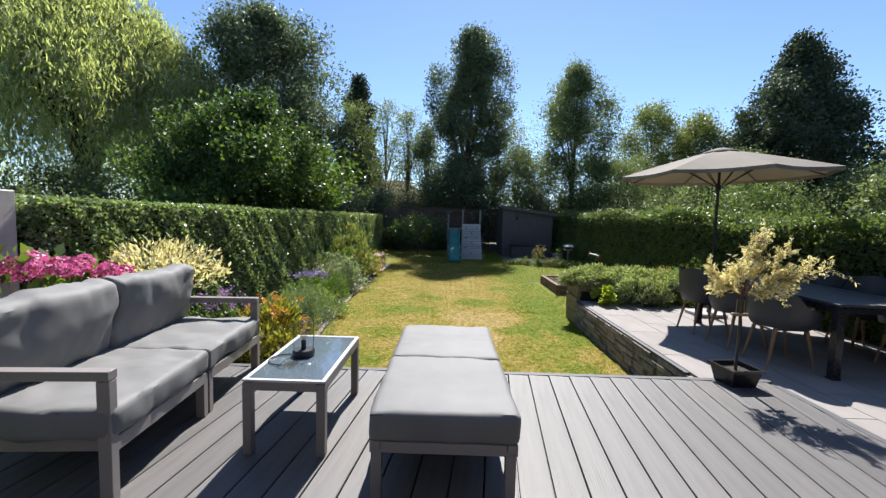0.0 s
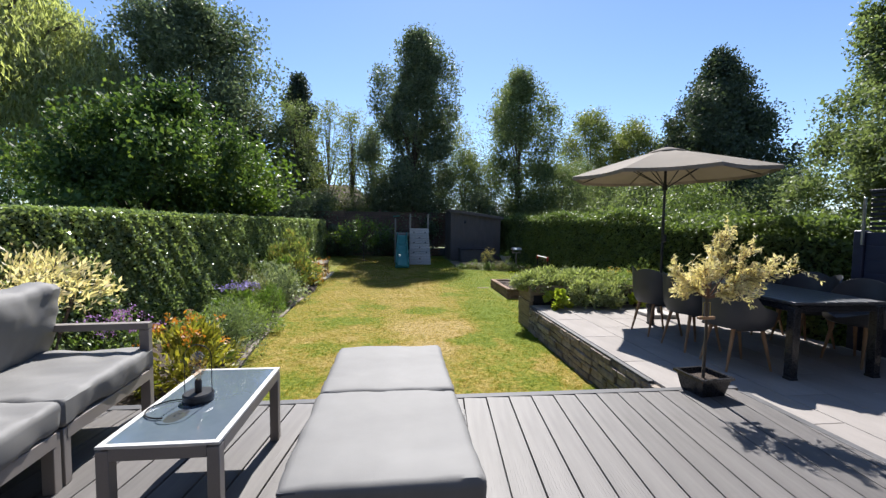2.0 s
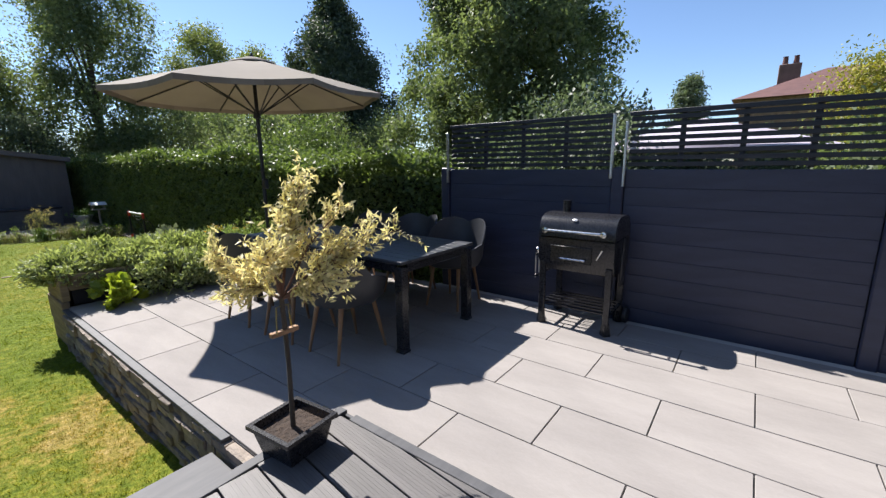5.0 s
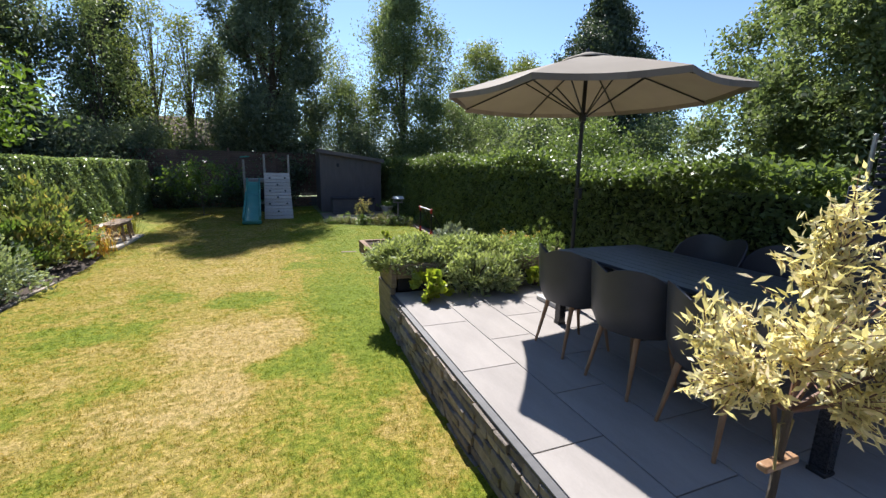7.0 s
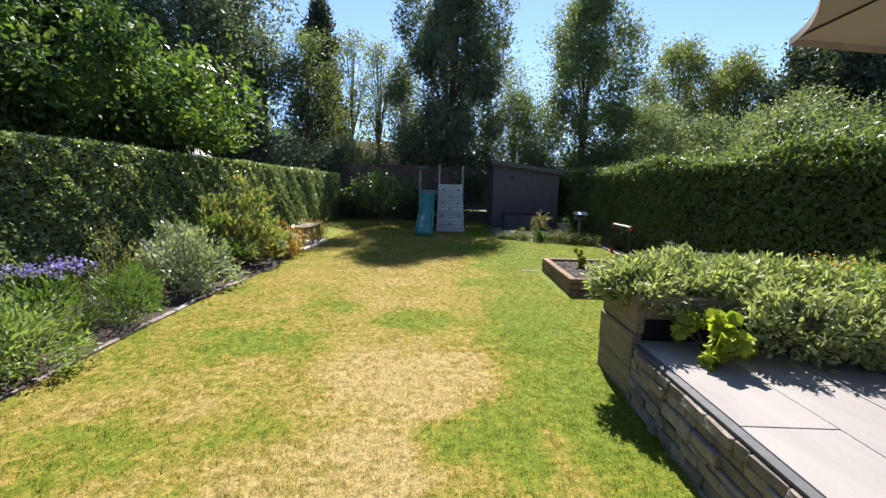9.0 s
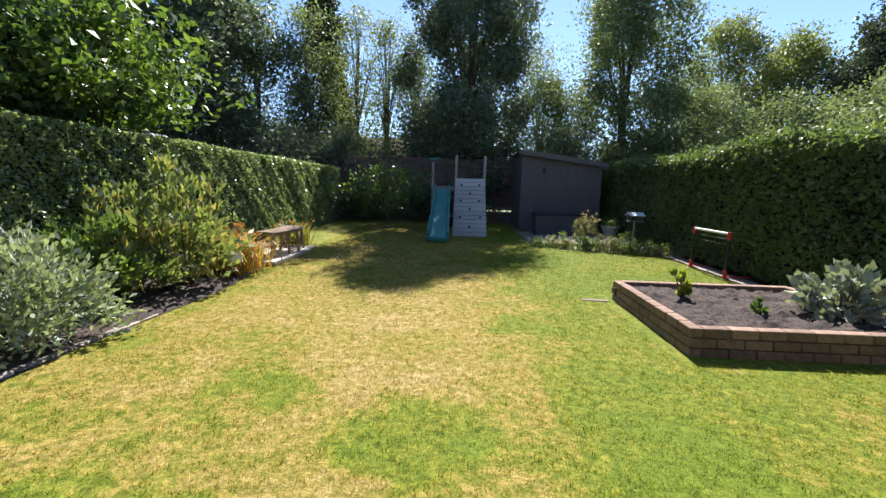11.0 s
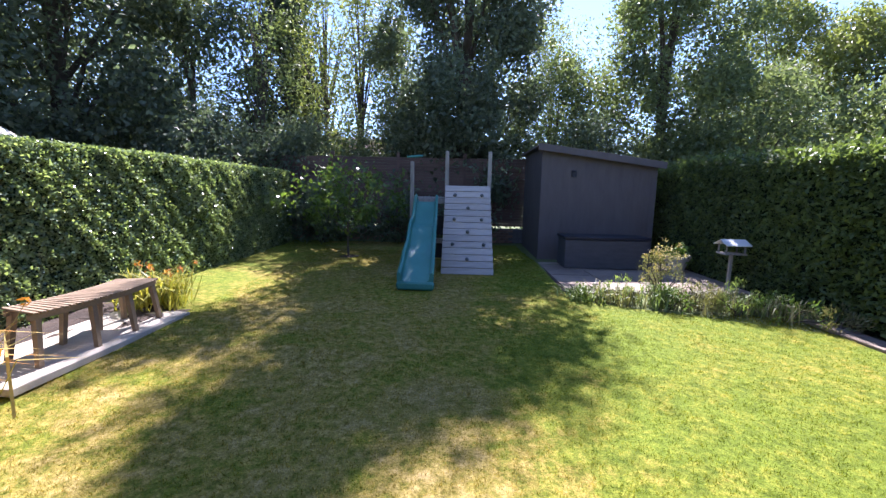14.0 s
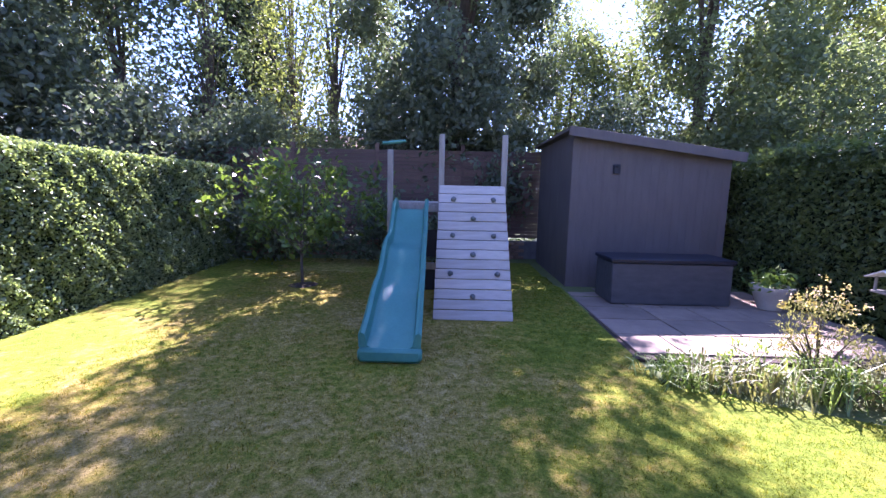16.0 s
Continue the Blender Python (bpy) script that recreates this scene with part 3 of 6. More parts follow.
def hedge(name, x0, x1, y0, y1, top, base, mat, length, width, n_side, n_top, label, front=1, ragged=0.03, crest=0.03, dip=0.0):
    h = thing(name, None, label, "hedge")
    bm = bmesh.new()
    ny, nz, nx = int((y1 - y0) / 0.25), 8, 5
    def vert(x, y, z):
        d = 0.02 * math.sin(y * 3.1 + z * 4) + 0.015 * math.sin(y * 7.7)
        return bm.verts.new((x + d, y, z + d))
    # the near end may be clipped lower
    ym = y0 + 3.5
    # dark filler boxes: the shade behind the leaves, given as colour
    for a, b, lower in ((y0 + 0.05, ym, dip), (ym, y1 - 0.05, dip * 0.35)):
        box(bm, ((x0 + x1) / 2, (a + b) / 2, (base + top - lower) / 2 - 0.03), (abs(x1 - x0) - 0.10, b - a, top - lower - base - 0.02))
    part("shade_core", bm, HEDGE_SHADE, h)
    xf = x1 if front > 0 else x0
    y = RNG.uniform(y0, y1, n_side)
    z = base + 0.02 + (top - dip * np.clip((11.5 - y) / 6, 0, 1) - base) * RNG.random(n_side)
    x = xf + (lump(y, z, 1.0) * 0.6 + lump(y * 1.7 + 3, z * 1.9, 2.6) * 0.55) * ragged + RNG.normal(size=n_side) * ragged * 0.6
    a = np.stack([x, y, z], 1)
    n_t = n_top
    y, x = RNG.uniform(y0, y1, n_t), RNG.uniform(x0, x1, n_t)
    z = top - dip * np.clip((11.5 - y) / 6, 0, 1) + lump(x * 0.7, y * 0.6, 0.8) * crest + np.abs(RNG.normal(size=n_t)) * crest * 0.9
    b = np.stack([x, y, z], 1)
    n_e = n_side // 8
    x, z = RNG.uniform(x0, x1, n_e), RNG.uniform(base, top - dip, n_e)
    ye = np.where(RNG.random(n_e) < 0.5, y0, y1) + RNG.normal(size=n_e) * ragged
    c = np.stack([x, ye, z], 1)
    pts = np.concatenate([a, b, c])
    quads("foliage", leaves(pts, length, width), mat, h)
    return h


hedge("clipped_hedge", -4.3, -3.5, 3.42, 21.5, 1.97, 0.0, HEDGE_LEAF, 0.044, 0.028, 175000, 46000, "tall clipped privet hedge, dark glossy green, flat topped", 1, 0.036, 0.02)
hedge("laurel_hedge", 5.45, 6.6, 5.15, 23.0, 2.06, 0.1, LAUREL, 0.08, 0.04, 50000, 46000, "broad laurel hedge with a ragged sunlit top", -1, 0.02, 0.11, 0.3)


def tree(name, x, y, z0, height, radius, mat, n, leaf, label, shape="round", bare=0.12, seed=1, per=42, trunk=0.16, spread=0.38, lean=0.0, limbs=14, clear=None, boughs=11.0, lobe=1.35, pulled=0.62):
    global RNG
    RNG = np.random.default_rng(seed)
    t = thing(name, Matrix.Translation((x, y, z0)), label, "tree")
    n = int(n * 1.35)
    k = max(12, n // per)
    h = bare + (1 - bare) * RNG.random(k) ** (1.25 if shape in ("cone", "column", "dome", "block") else 0.9)
    a = RNG.uniform(0, 2 * math.pi, k)
    u = (h - bare) / (1 - bare)
    if shape == "cone":
        f = (1 - u) ** 0.75 + 0.04
    elif shape == "block":
        f = (0.72 + 0.28 * np.sin(math.pi * u)) * (1 - 0.58 * u ** 5)
    elif shape == "dome":
        f = np.clip(1 - u ** 1.7, 0.05, 1) ** 0.8
    elif shape == "column":
        f = np.clip(np.sin(np.clip(u * 0.78 + 0.15, 0, 1) * math.pi) ** 0.6, 0.06, 1) * (1 - 0.72 * u ** 9)
    else:
        f = np.sqrt(np.clip(1 - (2 * u - 0.85) ** 2 / 1.35, 0.05, 1))
    lobes = 1 + lobe * (0.25 * np.sin(3 * a + seed) * np.sin(7 * u + seed) + 0.18 * np.sin(5 * a + 11 * u))
    r = radius * f * lobes * np.sqrt(RNG.uniform(0.12, 1.0, k))
    c = np.stack([r * np.cos(a) + lean * u, r * np.sin(a), h * height], 1)
    # gather the twigs on boughs, so that the crown breaks into masses with gaps
    nb = max(10, int(boughs * (radius * height) ** 0.5))
    pick = RNG.choice(k, min(nb, k), replace=False)
    near = np.argmin(((c[:, None, :] - c[pick][None, :, :]) ** 2).sum(2), axis=1)
    pull = RNG.uniform(0.05, pulled, (k, 1))
    c = c + (c[pick][near] - c) * pull
    c[:, 2] += RNG.normal(size=k) * 0.05 * radius
    sp = RNG.uniform(0.55, 1.2, k) * spread
    pts = clumps(c, per, sp)
    pts[:, 2] = np.maximum(pts[:, 2], 0.15)
    if clear is not None:
        # nothing hangs in front of the hedge's face
        pts = pts[(pts[:, 0] + x < clear) | (pts[:, 2] > 2.0 + 0.45 * (pts[:, 0] + x - clear))]
    quads("crown", leaves(pts, leaf * 0.72, leaf * 0.38), mat, t)
    bm = bmesh.new()
    top = Vector((lean, 0, height * 0.86))
    spine = [Vector((0.1 * math.sin(3 * q + seed), 0.1 * math.cos(4 * q + seed), 0)) * q + top * q for q in (0, 0.15, 0.35, 0.55, 0.75, 1)]
    spine[0].z = -0.15
    tube(bm, spine, [trunk * 1.25, trunk, trunk * 0.8, trunk * 0.58, trunk * 0.36, trunk * 0.12], 8)
    order = RNG.choice(k, min(limbs, k), replace=False)
    for j in order:
        e = Vector(c[j])
        q = min(0.8, max(0.12, e.z / height * 0.62))
        s = top * q
        mid = (s + e) / 2 + Vector((0, 0, 0.06 * height))
        tube(bm, [s, mid, e], [trunk * 0.34, trunk * 0.22, trunk * 0.07], 5)
    part("trunk", bm, BARK, t)
    return t


def willow(x, y, height, radius):
    global RNG
    RNG = np.random.default_rng(21)
    t = thing("willow_tree", Matrix.Translation((x, y, 0)), "weeping willow with pale hanging curtains of leaves", "tree")
    k = 2100
    a, q = RNG.uniform(0, 2 * math.pi, k), np.sqrt(RNG.random(k))
    r = radius * q * (1 + 0.18 * np.sin(4 * a))
    top = height * (1 - 0.42 * q ** 2) + RNG.normal(size=k) * 0.35
    drop = RNG.uniform(0.18, 0.5, k) * height * (0.5 + 0.6 * q)
    s = RNG.random((k, 70))
    px = (r * np.cos(a))[:, None] * (1 + 0.05 * s) + RNG.normal(size=(k, 70)) * 0.14
    py = (r * np.sin(a))[:, None] * (1 + 0.05 * s) + RNG.normal(size=(k, 70)) * 0.14
    pz = top[:, None] - drop[:, None] * s + 0.12 * RNG.normal(size=(k, 70))
    pts = np.stack([px, py, pz], 2).reshape(-1, 3)
    quads("crown", leaves(pts, 0.26, 0.055, unit(len(pts), (0, 0, -2.2))), WILLOW, t)
    bm = bmesh.new()
    tube(bm, [(0, 0, -0.2), (0.1, 0, 2.5), (0.3, 0.1, height * 0.7)], [0.5, 0.38, 0.16], 9)
    for i in range(12):
        b = i * 0.53
        tube(bm, [(0.15, 0, 2.5 + 0.2 * i), (math.cos(b) * radius * 0.35, math.sin(b) * radius * 0.35, height * 0.72), (math.cos(b) * radius * 0.7, math.sin(b) * radius * 0.7, height * 0.8)], [0.2, 0.12, 0.04], 6)
    part("trunk", bm, BARK, t)


willow(-16.2, 18.0, 11.6, 5.6)
tree("overhanging_tree", -4.35, 12.9, 0, 3.9, 1.4, BRIGHTLEAF, 4200, 0.19, "leafy branches with bright green tips hanging over the hedge", "round", 0.45, 33, 30, 0.05, 0.22, limbs=14, clear=-4.3)
tree("broadleaf_tree", -5.75, 10.9, 0, 4.7, 2.3, BUSH_BRIGHT, 40000, 0.16, "dense broad-leaved tree with bright green tips above the hedge", "round", 0.22, 3, 46, 0.13, 0.2, limbs=16, clear=-4.3, boughs=9.0, lobe=1.7, pulled=0.85)
tree("maple_tree", -9.9, 22.0, 0, 12.0, 3.7, TREE_DARK, 60000, 0.24, "dark leafy tree with a rounded crown", "round", 0.15, 5, 46, 0.25, 0.42)
tree("spruce_tree", -6.2, 28.0, 0, 11.0, 2.3, CONIFER, 26000, 0.26, "narrow dark conifer among the far trees", "cone", 0.06, 6, 40, 0.18, 0.26)
tree("sycamore_tree", 0.65, 24.2, 0, 12.4, 2.6, TREE_DARK, 84000, 0.19, "tall dark tree standing behind the play tower", "block", 0.05, 9, 44, 0.24, 0.28, lean=0.7)
tree("poplar_tree", 7.4, 25.2, 0, 10.8, 2.5, TREE_MID, 52000, 0.19, "upright tree with a pointed leafy crown", "column", 0.05, 12, 42, 0.2, 0.33)
tree("ash_tree", 14.8, 31.0, 0, 10.2, 2.8, TREE_LIGHT, 22000, 0.22, "feathery pale green tree in the far row", "round", 0.1, 13, 34, 0.18, 0.42)
tree("ash_tree", 18.4, 31.0, 0, 9.6, 2.8, TREE_LIGHT, 22000, 0.22, "feathery pale green tree in the far row", "round", 0.1, 14, 34, 0.18, 0.42)
tree("cypress_tree", 22.0, 27.0, 0, 13.3, 5.2, CONIFER, 84000, 0.3, "huge dark conifer with a broad cone shape", "dome", 0.04, 15, 42, 0.3, 0.4)
tree("willow_leaved_tree", 12.2, 7.6, 0, 7.9, 2.7, TREE_MID, 130000, 0.15, "leafy round tree beyond the dark fence", "round", 0.05, 16, 44, 0.2, 0.18, limbs=24, boughs=16.0)
# thin-stemmed trees with sky between them
for bx, by, bh, br, bs in ((-4.1, 26.4, 9.0, 1.7, 8), (-2.6, 25.6, 8.2, 1.3, 18), (-5.8, 25.0, 8.6, 1.6, 19), (-7.6, 24.2, 8.4, 1.6, 22), (-1.5, 27.5, 7.6, 1.2, 23), (4.5, 28.5, 8.6, 1.7, 24)):
    tree("birch_tree", bx, by, 0, bh, br, TREE_LIGHT if bs in (8, 18, 24) else TREE_MID, 4800, 0.16, "thin pale-leaved tree with sky showing through", "round", 0.16, bs, 30, 0.085, 0.32, limbs=34)


def background_shrubs():
    rnd = random.Random(11)
    # understorey behind the hedges and the end fence
    spots = [(-8.5, 15, 3.0, 2.0, TREE_MID), (-9.8, 19.6, 2.8, 1.9, TREE_DARK), (-6.0, 22.2, 3.4, 1.8, TREE_DARK), (-4.2, 23.6, 3.4, 1.6, TREE_DARK), (-2.2, 24.0, 3.0, 1.3, TREE_MID), (-0.6, 24.2, 3.2, 1.2, TREE_DARK),
             (-9.6, 25.5, 4.4, 2.4, TREE_MID), (4.4, 26.5, 6.4, 1.9, TREE_MID), (4.9, 24.0, 3.6, 1.4, TREE_DARK), (9.8, 24.2, 5.2, 2.2, TREE_MID), (12.2, 27.5, 6.0, 2.6, TREE_MID),
             (10.4, 20.2, 4.0, 2.0, TREE_MID), (9.6, 15.5, 3.4, 1.9, TREE_MID), (15.5, 22.0, 5.6, 2.8, TREE_MID), (20.0, 20.0, 4.6, 3.0, TREE_MID), (8.6, 11.6, 2.9, 1.3, LAUREL),
             (26.5, 16.0, 6.5, 3.6, TREE_LIGHT), (-12.5, 13.0, 3.0, 2.2, TREE_MID), (-12.0, 27.0, 7.0, 3.0, TREE_DARK), (-19.0, 28.0, 8.0, 4.0, TREE_MID), (15.0, 0.1, 4.1, 0.75, YELLOWLEAF), (38.0, 6.4, 7.9, 1.3, TREE_DARK), (8.0, 4.3, 2.7, 1.2, TREE_DARK), (7.4, 0.6, 2.2, 1.0, TREE_MID), (11.6, -1.2, 2.5, 1.3, TREE_LIGHT), (12.0, 4.8, 3.0, 1.5, TREE_DARK), (11.9, 3.0, 2.2, 1.0, TREE_DARK), (11.9, 1.3, 2.1, 1.0, TREE_DARK), (12.0, -0.4, 2.2, 1.0, TREE_MID), (10.0, -1.6, 2.0, 0.9, TREE_DARK)]
    for i, (x, y, h, r, m) in enumerate(spots):
        tree("shrub", x, y, 0, h, r, m, int(6500 + 2600 * r), 0.3 if x > 30 else 0.16 if r > 1.4 else 0.11, "tall leafy shrub behind the boundary", "round", 0.05, 40 + i, 36, 0.09, 0.34, limbs=10)


background_shrubs()


# ---- boundary structures ----
def side_fence():
    f = thing("boundary_fence", None, "dark navy painted panel fence with slatted screen on top", "fence", "", "structure")
    bays = [(4.72, 2.90), (2.78, 1.12), (1.00, -0.96)]
    board = {}
    for y1, y0 in bays:
        L = y1 - y0
        n = 9
        hh = (1.85 - 0.42) / n
        me = box_mesh("board", (0.035, L, hh - 0.001), FENCE, 0.0025)
        for k in range(n):
            piece("board", me, f, pose(5.53 + (0.0008 if k % 2 else 0), (y0 + y1) / 2, 0.42 + hh * (k + 0.5)))
        part("panel_back", boxes(((5.575, (y0 + y1) / 2, 1.13), (0.04, L, 1.42))), SLAT, f)
        # slatted screen
        sm = box_mesh("slat", (0.022, L - 0.03, 0.036), SLAT, 0.003)
        for k in range(8):
            piece("slat", sm, f, pose(5.53, (y0 + y1) / 2, 1.895 + 0.055 * k))
        part("top_rail", boxes(((5.53, (y0 + y1) / 2, 2.325), (0.045, L, 0.035)), bev=0.003), SLAT, f)
        um = box_mesh("screen_post", (0.03, 0.04, 0.45), SLAT, 0.003)
        for k in range(1, 4):
            piece("screen_post", um, f, pose(5.56, y0 + L * k / 4, 2.09))
    pm = box_mesh("fence_post", (0.11, 0.11, 1.62), FENCE, 0.01)
    bracket = box_mesh("bracket", (0.03, 0.022, 0.56), STEEL, 0.003)
    for y in (4.78, 2.84, 1.06, -1.02):
        piece("fence_post", pm, f, pose(5.535, y, 1.06))
        for s in (-0.055, 0.055):
            if y < 4.7 or s < 0:
                piece("bracket", bracket, f, pose(5.47, y + s, 2.05 if s > 0 else 1.98))


side_fence()


def shed():
    s = thing("shed", None, "dark painted timber shed with a low sloping roof", "shed")
    x0, x1, y0, y1 = 2.62, 5.05, 20.0, 22.3
    hl, hr = 2.52, 2.2
    # four walls as one shell with a sloped top
    bm = bmesh.new()
    def slab(ax0, ay0, ax1, ay1):
        za = hl + (hr - hl) * (ax0 - x0) / (x1 - x0)
        zb = hl + (hr - hl) * (ax1 - x0) / (x1 - x0)
        vs = [bm.verts.new(p) for p in ((ax0, ay0, 0.0), (ax1, ay0, 0.0), (ax1, ay1, 0.0), (ax0, ay1, 0.0), (ax0, ay0, za), (ax1, ay0, zb), (ax1, ay1, zb), (ax0, ay1, za))]
        for q in ((0, 1, 5, 4), (1, 2, 6, 5), (2, 3, 7, 6), (3, 0, 4, 7), (4, 5, 6, 7), (3, 2, 1, 0)):
            bm.faces.new([vs[i] for i in q])
    slab(x0, y0 + 0.03, x1, y0 + 0.08)
    slab(x0, y1 - 0.05, x1, y1)
    slab(x0, y0 + 0.082, x0 + 0.05, y1 - 0.052)
    slab(x1 - 0.05, y0 + 0.082, x1, y1 - 0.052)
    part("wall", bm, SHED, s)
    n = 20
    w = (x1 - x0) / n
    for i in range(n):
        xa = x0 + i * w
        za = hl + (hr - hl) * (i + 0.5) / n - 0.05
        part("board", box(bmesh.new(), (xa + w / 2, y0 + 0.015, za / 2), (w - 0.001, 0.022, za), 0.002), SHED, s)
    bm = bmesh.new()
    m = Matrix.Translation(((x0 + x1) / 2, (y0 + y1) / 2, (hl + hr) / 2 + 0.03)) @ Matrix.Rotation(math.atan2(hl - hr, x1 - x0), 4, "Y")
    box(bm, (0, 0, 0), (x1 - x0 + 0.22, y1 - y0 + 0.3, 0.05), 0.004, m)
    box(bm, (0, -(y1 - y0) / 2 - 0.16, -0.04), (x1 - x0 + 0.24, 0.02, 0.14), 0.003, m)
    part("roof", bm, SHED, s, "dark felt roof with fascia board")
    lamp = part("wall_light", boxes(((3.30, 19.985, 1.98), (0.10, 0.05, 0.14)), ((3.30, 19.95, 2.03), (0.07, 0.05, 0.04)), bev=0.006), SLAT, s, "small black wall light")


shed()


def end_fence():
    f = thing("end_fence", None, "brown slatted timber fence on a low brick wall", "fence", "", "structure")
    for i in range(5):
        x0, x1 = -6.4 + i * 1.85, -6.4 + (i + 1) * 1.85
        me = box_mesh("slat", (x1 - x0 - 0.06, 0.02, 0.073), BACKFENCE, 0.003)
        for k in range(24):
            piece("slat", me, f, pose((x0 + x1) / 2, 22.55, 0.66 + k * 0.077))
        part("fence_post", boxes(((x1, 22.6, 1.2), (0.09, 0.09, 2.8)), bev=0.004), BACKFENCE, f)
    part("wall_base", boxes(((-1.8, 22.62, 0.3), (9.2, 0.2, 0.5))), GROUT, f)
    bm = box_mesh("brick", (0.215, 0.10, 0.065), BRICK, 0.004)
    for r in range(6):
        for k in range(38):
            piece("brick", bm, f, pose(-6.2 + k * 0.226 + (0.113 if r % 2 else 0), 22.50, 0.12 + r * 0.076, 0, random.uniform(-1, 1), 0))


end_fence()


def outer_walls():
    # unseen house wall behind the walker, added and darkened to cut bounced fill
    h = thing("house_wall", None, "unseen back wall of the house, made dark to cut bounced light", "wall", "", "structure")
    part("wall", boxes(((0.5, -1.45, 3.3), (13.0, 0.3, 6.8))), SLAT, h)
    n = thing("side_wall", None, "pale rendered pillar and timber post at the hedge end", "wall", "", "structure")
    part("pillar", boxes(((-3.68, 3.18, 1.0), (0.26, 0.30, 2.1)), bev=0.012), CONCRETE, n)
    part("post", boxes(((-3.72, 2.9, 1.3), (0.12, 0.12, 2.6)), bev=0.008), BENCHWOOD, n)


outer_walls()


def far_house(x, y, rz, w, d, eaves, ridge, label):
    h = thing("house", pose(x, y, 0, 0, 0, rz), label, "house")
    part("wall", boxes(((0, 0, eaves / 2), (w, d, eaves)), bev=0.02), BRICK, h)
    bm = bmesh.new()
    o = 0.35
    a = [bm.verts.new(p) for p in ((-w / 2 - o, -d / 2 - o, eaves), (w / 2 + o, -d / 2 - o, eaves), (w / 2 + o, d / 2 + o, eaves), (-w / 2 - o, d / 2 + o, eaves), (-w / 2 + d * 0.35, 0, ridge), (w / 2 - d * 0.35, 0, ridge))]
    for q in ((0, 1, 5, 4), (2, 3, 4, 5), (1, 2, 5), (3, 0, 4), (3, 2, 1, 0)):
        bm.faces.new([a[i] for i in q])
    roof = part("roof", bm, TILE, h, "red tiled hipped roof")
    ch = part("chimney", boxes(((-w * 0.33, 0.3, ridge - 0.25), (0.9, 0.6, 1.3)), bev=0.02), RENDER, h)
    for dx in (-0.22, 0.22):
        part("chimney_pot", lathe(bmesh.new(), [(0.13, 0), (0.10, 0.35), (0.12, 0.4)], 12, (-w * 0.33 + dx, 0.3, ridge + 0.4)), TILE, ch)
    for k in range(3):
        for lvl in (1.5, 4.0):
            if lvl + 0.8 < eaves:
                win = part("window", boxes(((-w * 0.3 + k * w * 0.3, -d / 2 - 0.03, lvl), (1.3, 0.08, 1.2)), bev=0.01), WHITE, h)
                part("pane", boxes(((-w * 0.3 + k * w * 0.3, -d / 2 - 0.075, lvl), (1.1, 0.012, 1.0))), TABLE_GLASS, win)


far_house(30.0, -2.2, -90, 10, 9, 4.7, 6.4, "brick house with a red tiled roof beyond the fence")
far_house(-7.0, 47.0, 0, 10, 8, 3.4, 6.0, "house with a red roof glimpsed between the far trees")


# ---- furniture on the deck ----
def cushion(size, mat, rnd, puff=0.02, bev=0.03, sag=0.0, wr=0.004):
    """A soft block with rounded edges and shallow creases, its centre at the origin."""
    sx, sy, sz = size
    bm = bmesh.new()
    bmesh.ops.create_cube(bm, size=1, matrix=Matrix.Diagonal((sx, sy, sz, 1)))
    bmesh.ops.bevel(bm, geom=bm.edges[:], offset=bev, segments=3, affect="EDGES", profile=0.6)
    bmesh.ops.subdivide_edges(bm, edges=[e for e in bm.edges if e.calc_length() > 0.12], cuts=19, use_grid_fill=True)
    o = rnd.uniform(0, 50)
    bm.normal_update()
    moves = []
    for v in bm.verts:
        u, w = v.co.x / sx * 2, v.co.y / sy * 2
        q = max(0.0, (1 - u * u) * (1 - w * w))
        s = 1 if v.co.z > 0 else -0.3
        # soft folds that run out from the seams
        soft = noise.noise((v.co.x * 5 + o, v.co.y * 5, v.co.z * 5))
        fold = 1 - abs(noise.noise((v.co.x * 6 + o, v.co.y * 11 + o, v.co.z * 8))) * 2.2
        edge = 0.35 + 0.65 * max(abs(u), abs(w)) ** 2
        moves.append(Vector((0, 0, s * (puff - sag) * q)) + v.normal * (soft * wr * 1.3 + fold * wr * edge))
    for v, d in zip(bm.verts, moves):
        v.co += d
    bm.normal_update()
    return bm


def piping(size, z, inset, mat, parent, at, r=0.006):
    sx, sy = size[0] / 2 - inset, size[1] / 2 - inset
    pts = [(-sx, -sy, z), (sx, -sy, z), (sx, sy, z), (-sx, sy, z), (-sx, -sy, z)]
    return part("piping", tube(bmesh.new(), pts, r, 6), mat, parent, "", at)


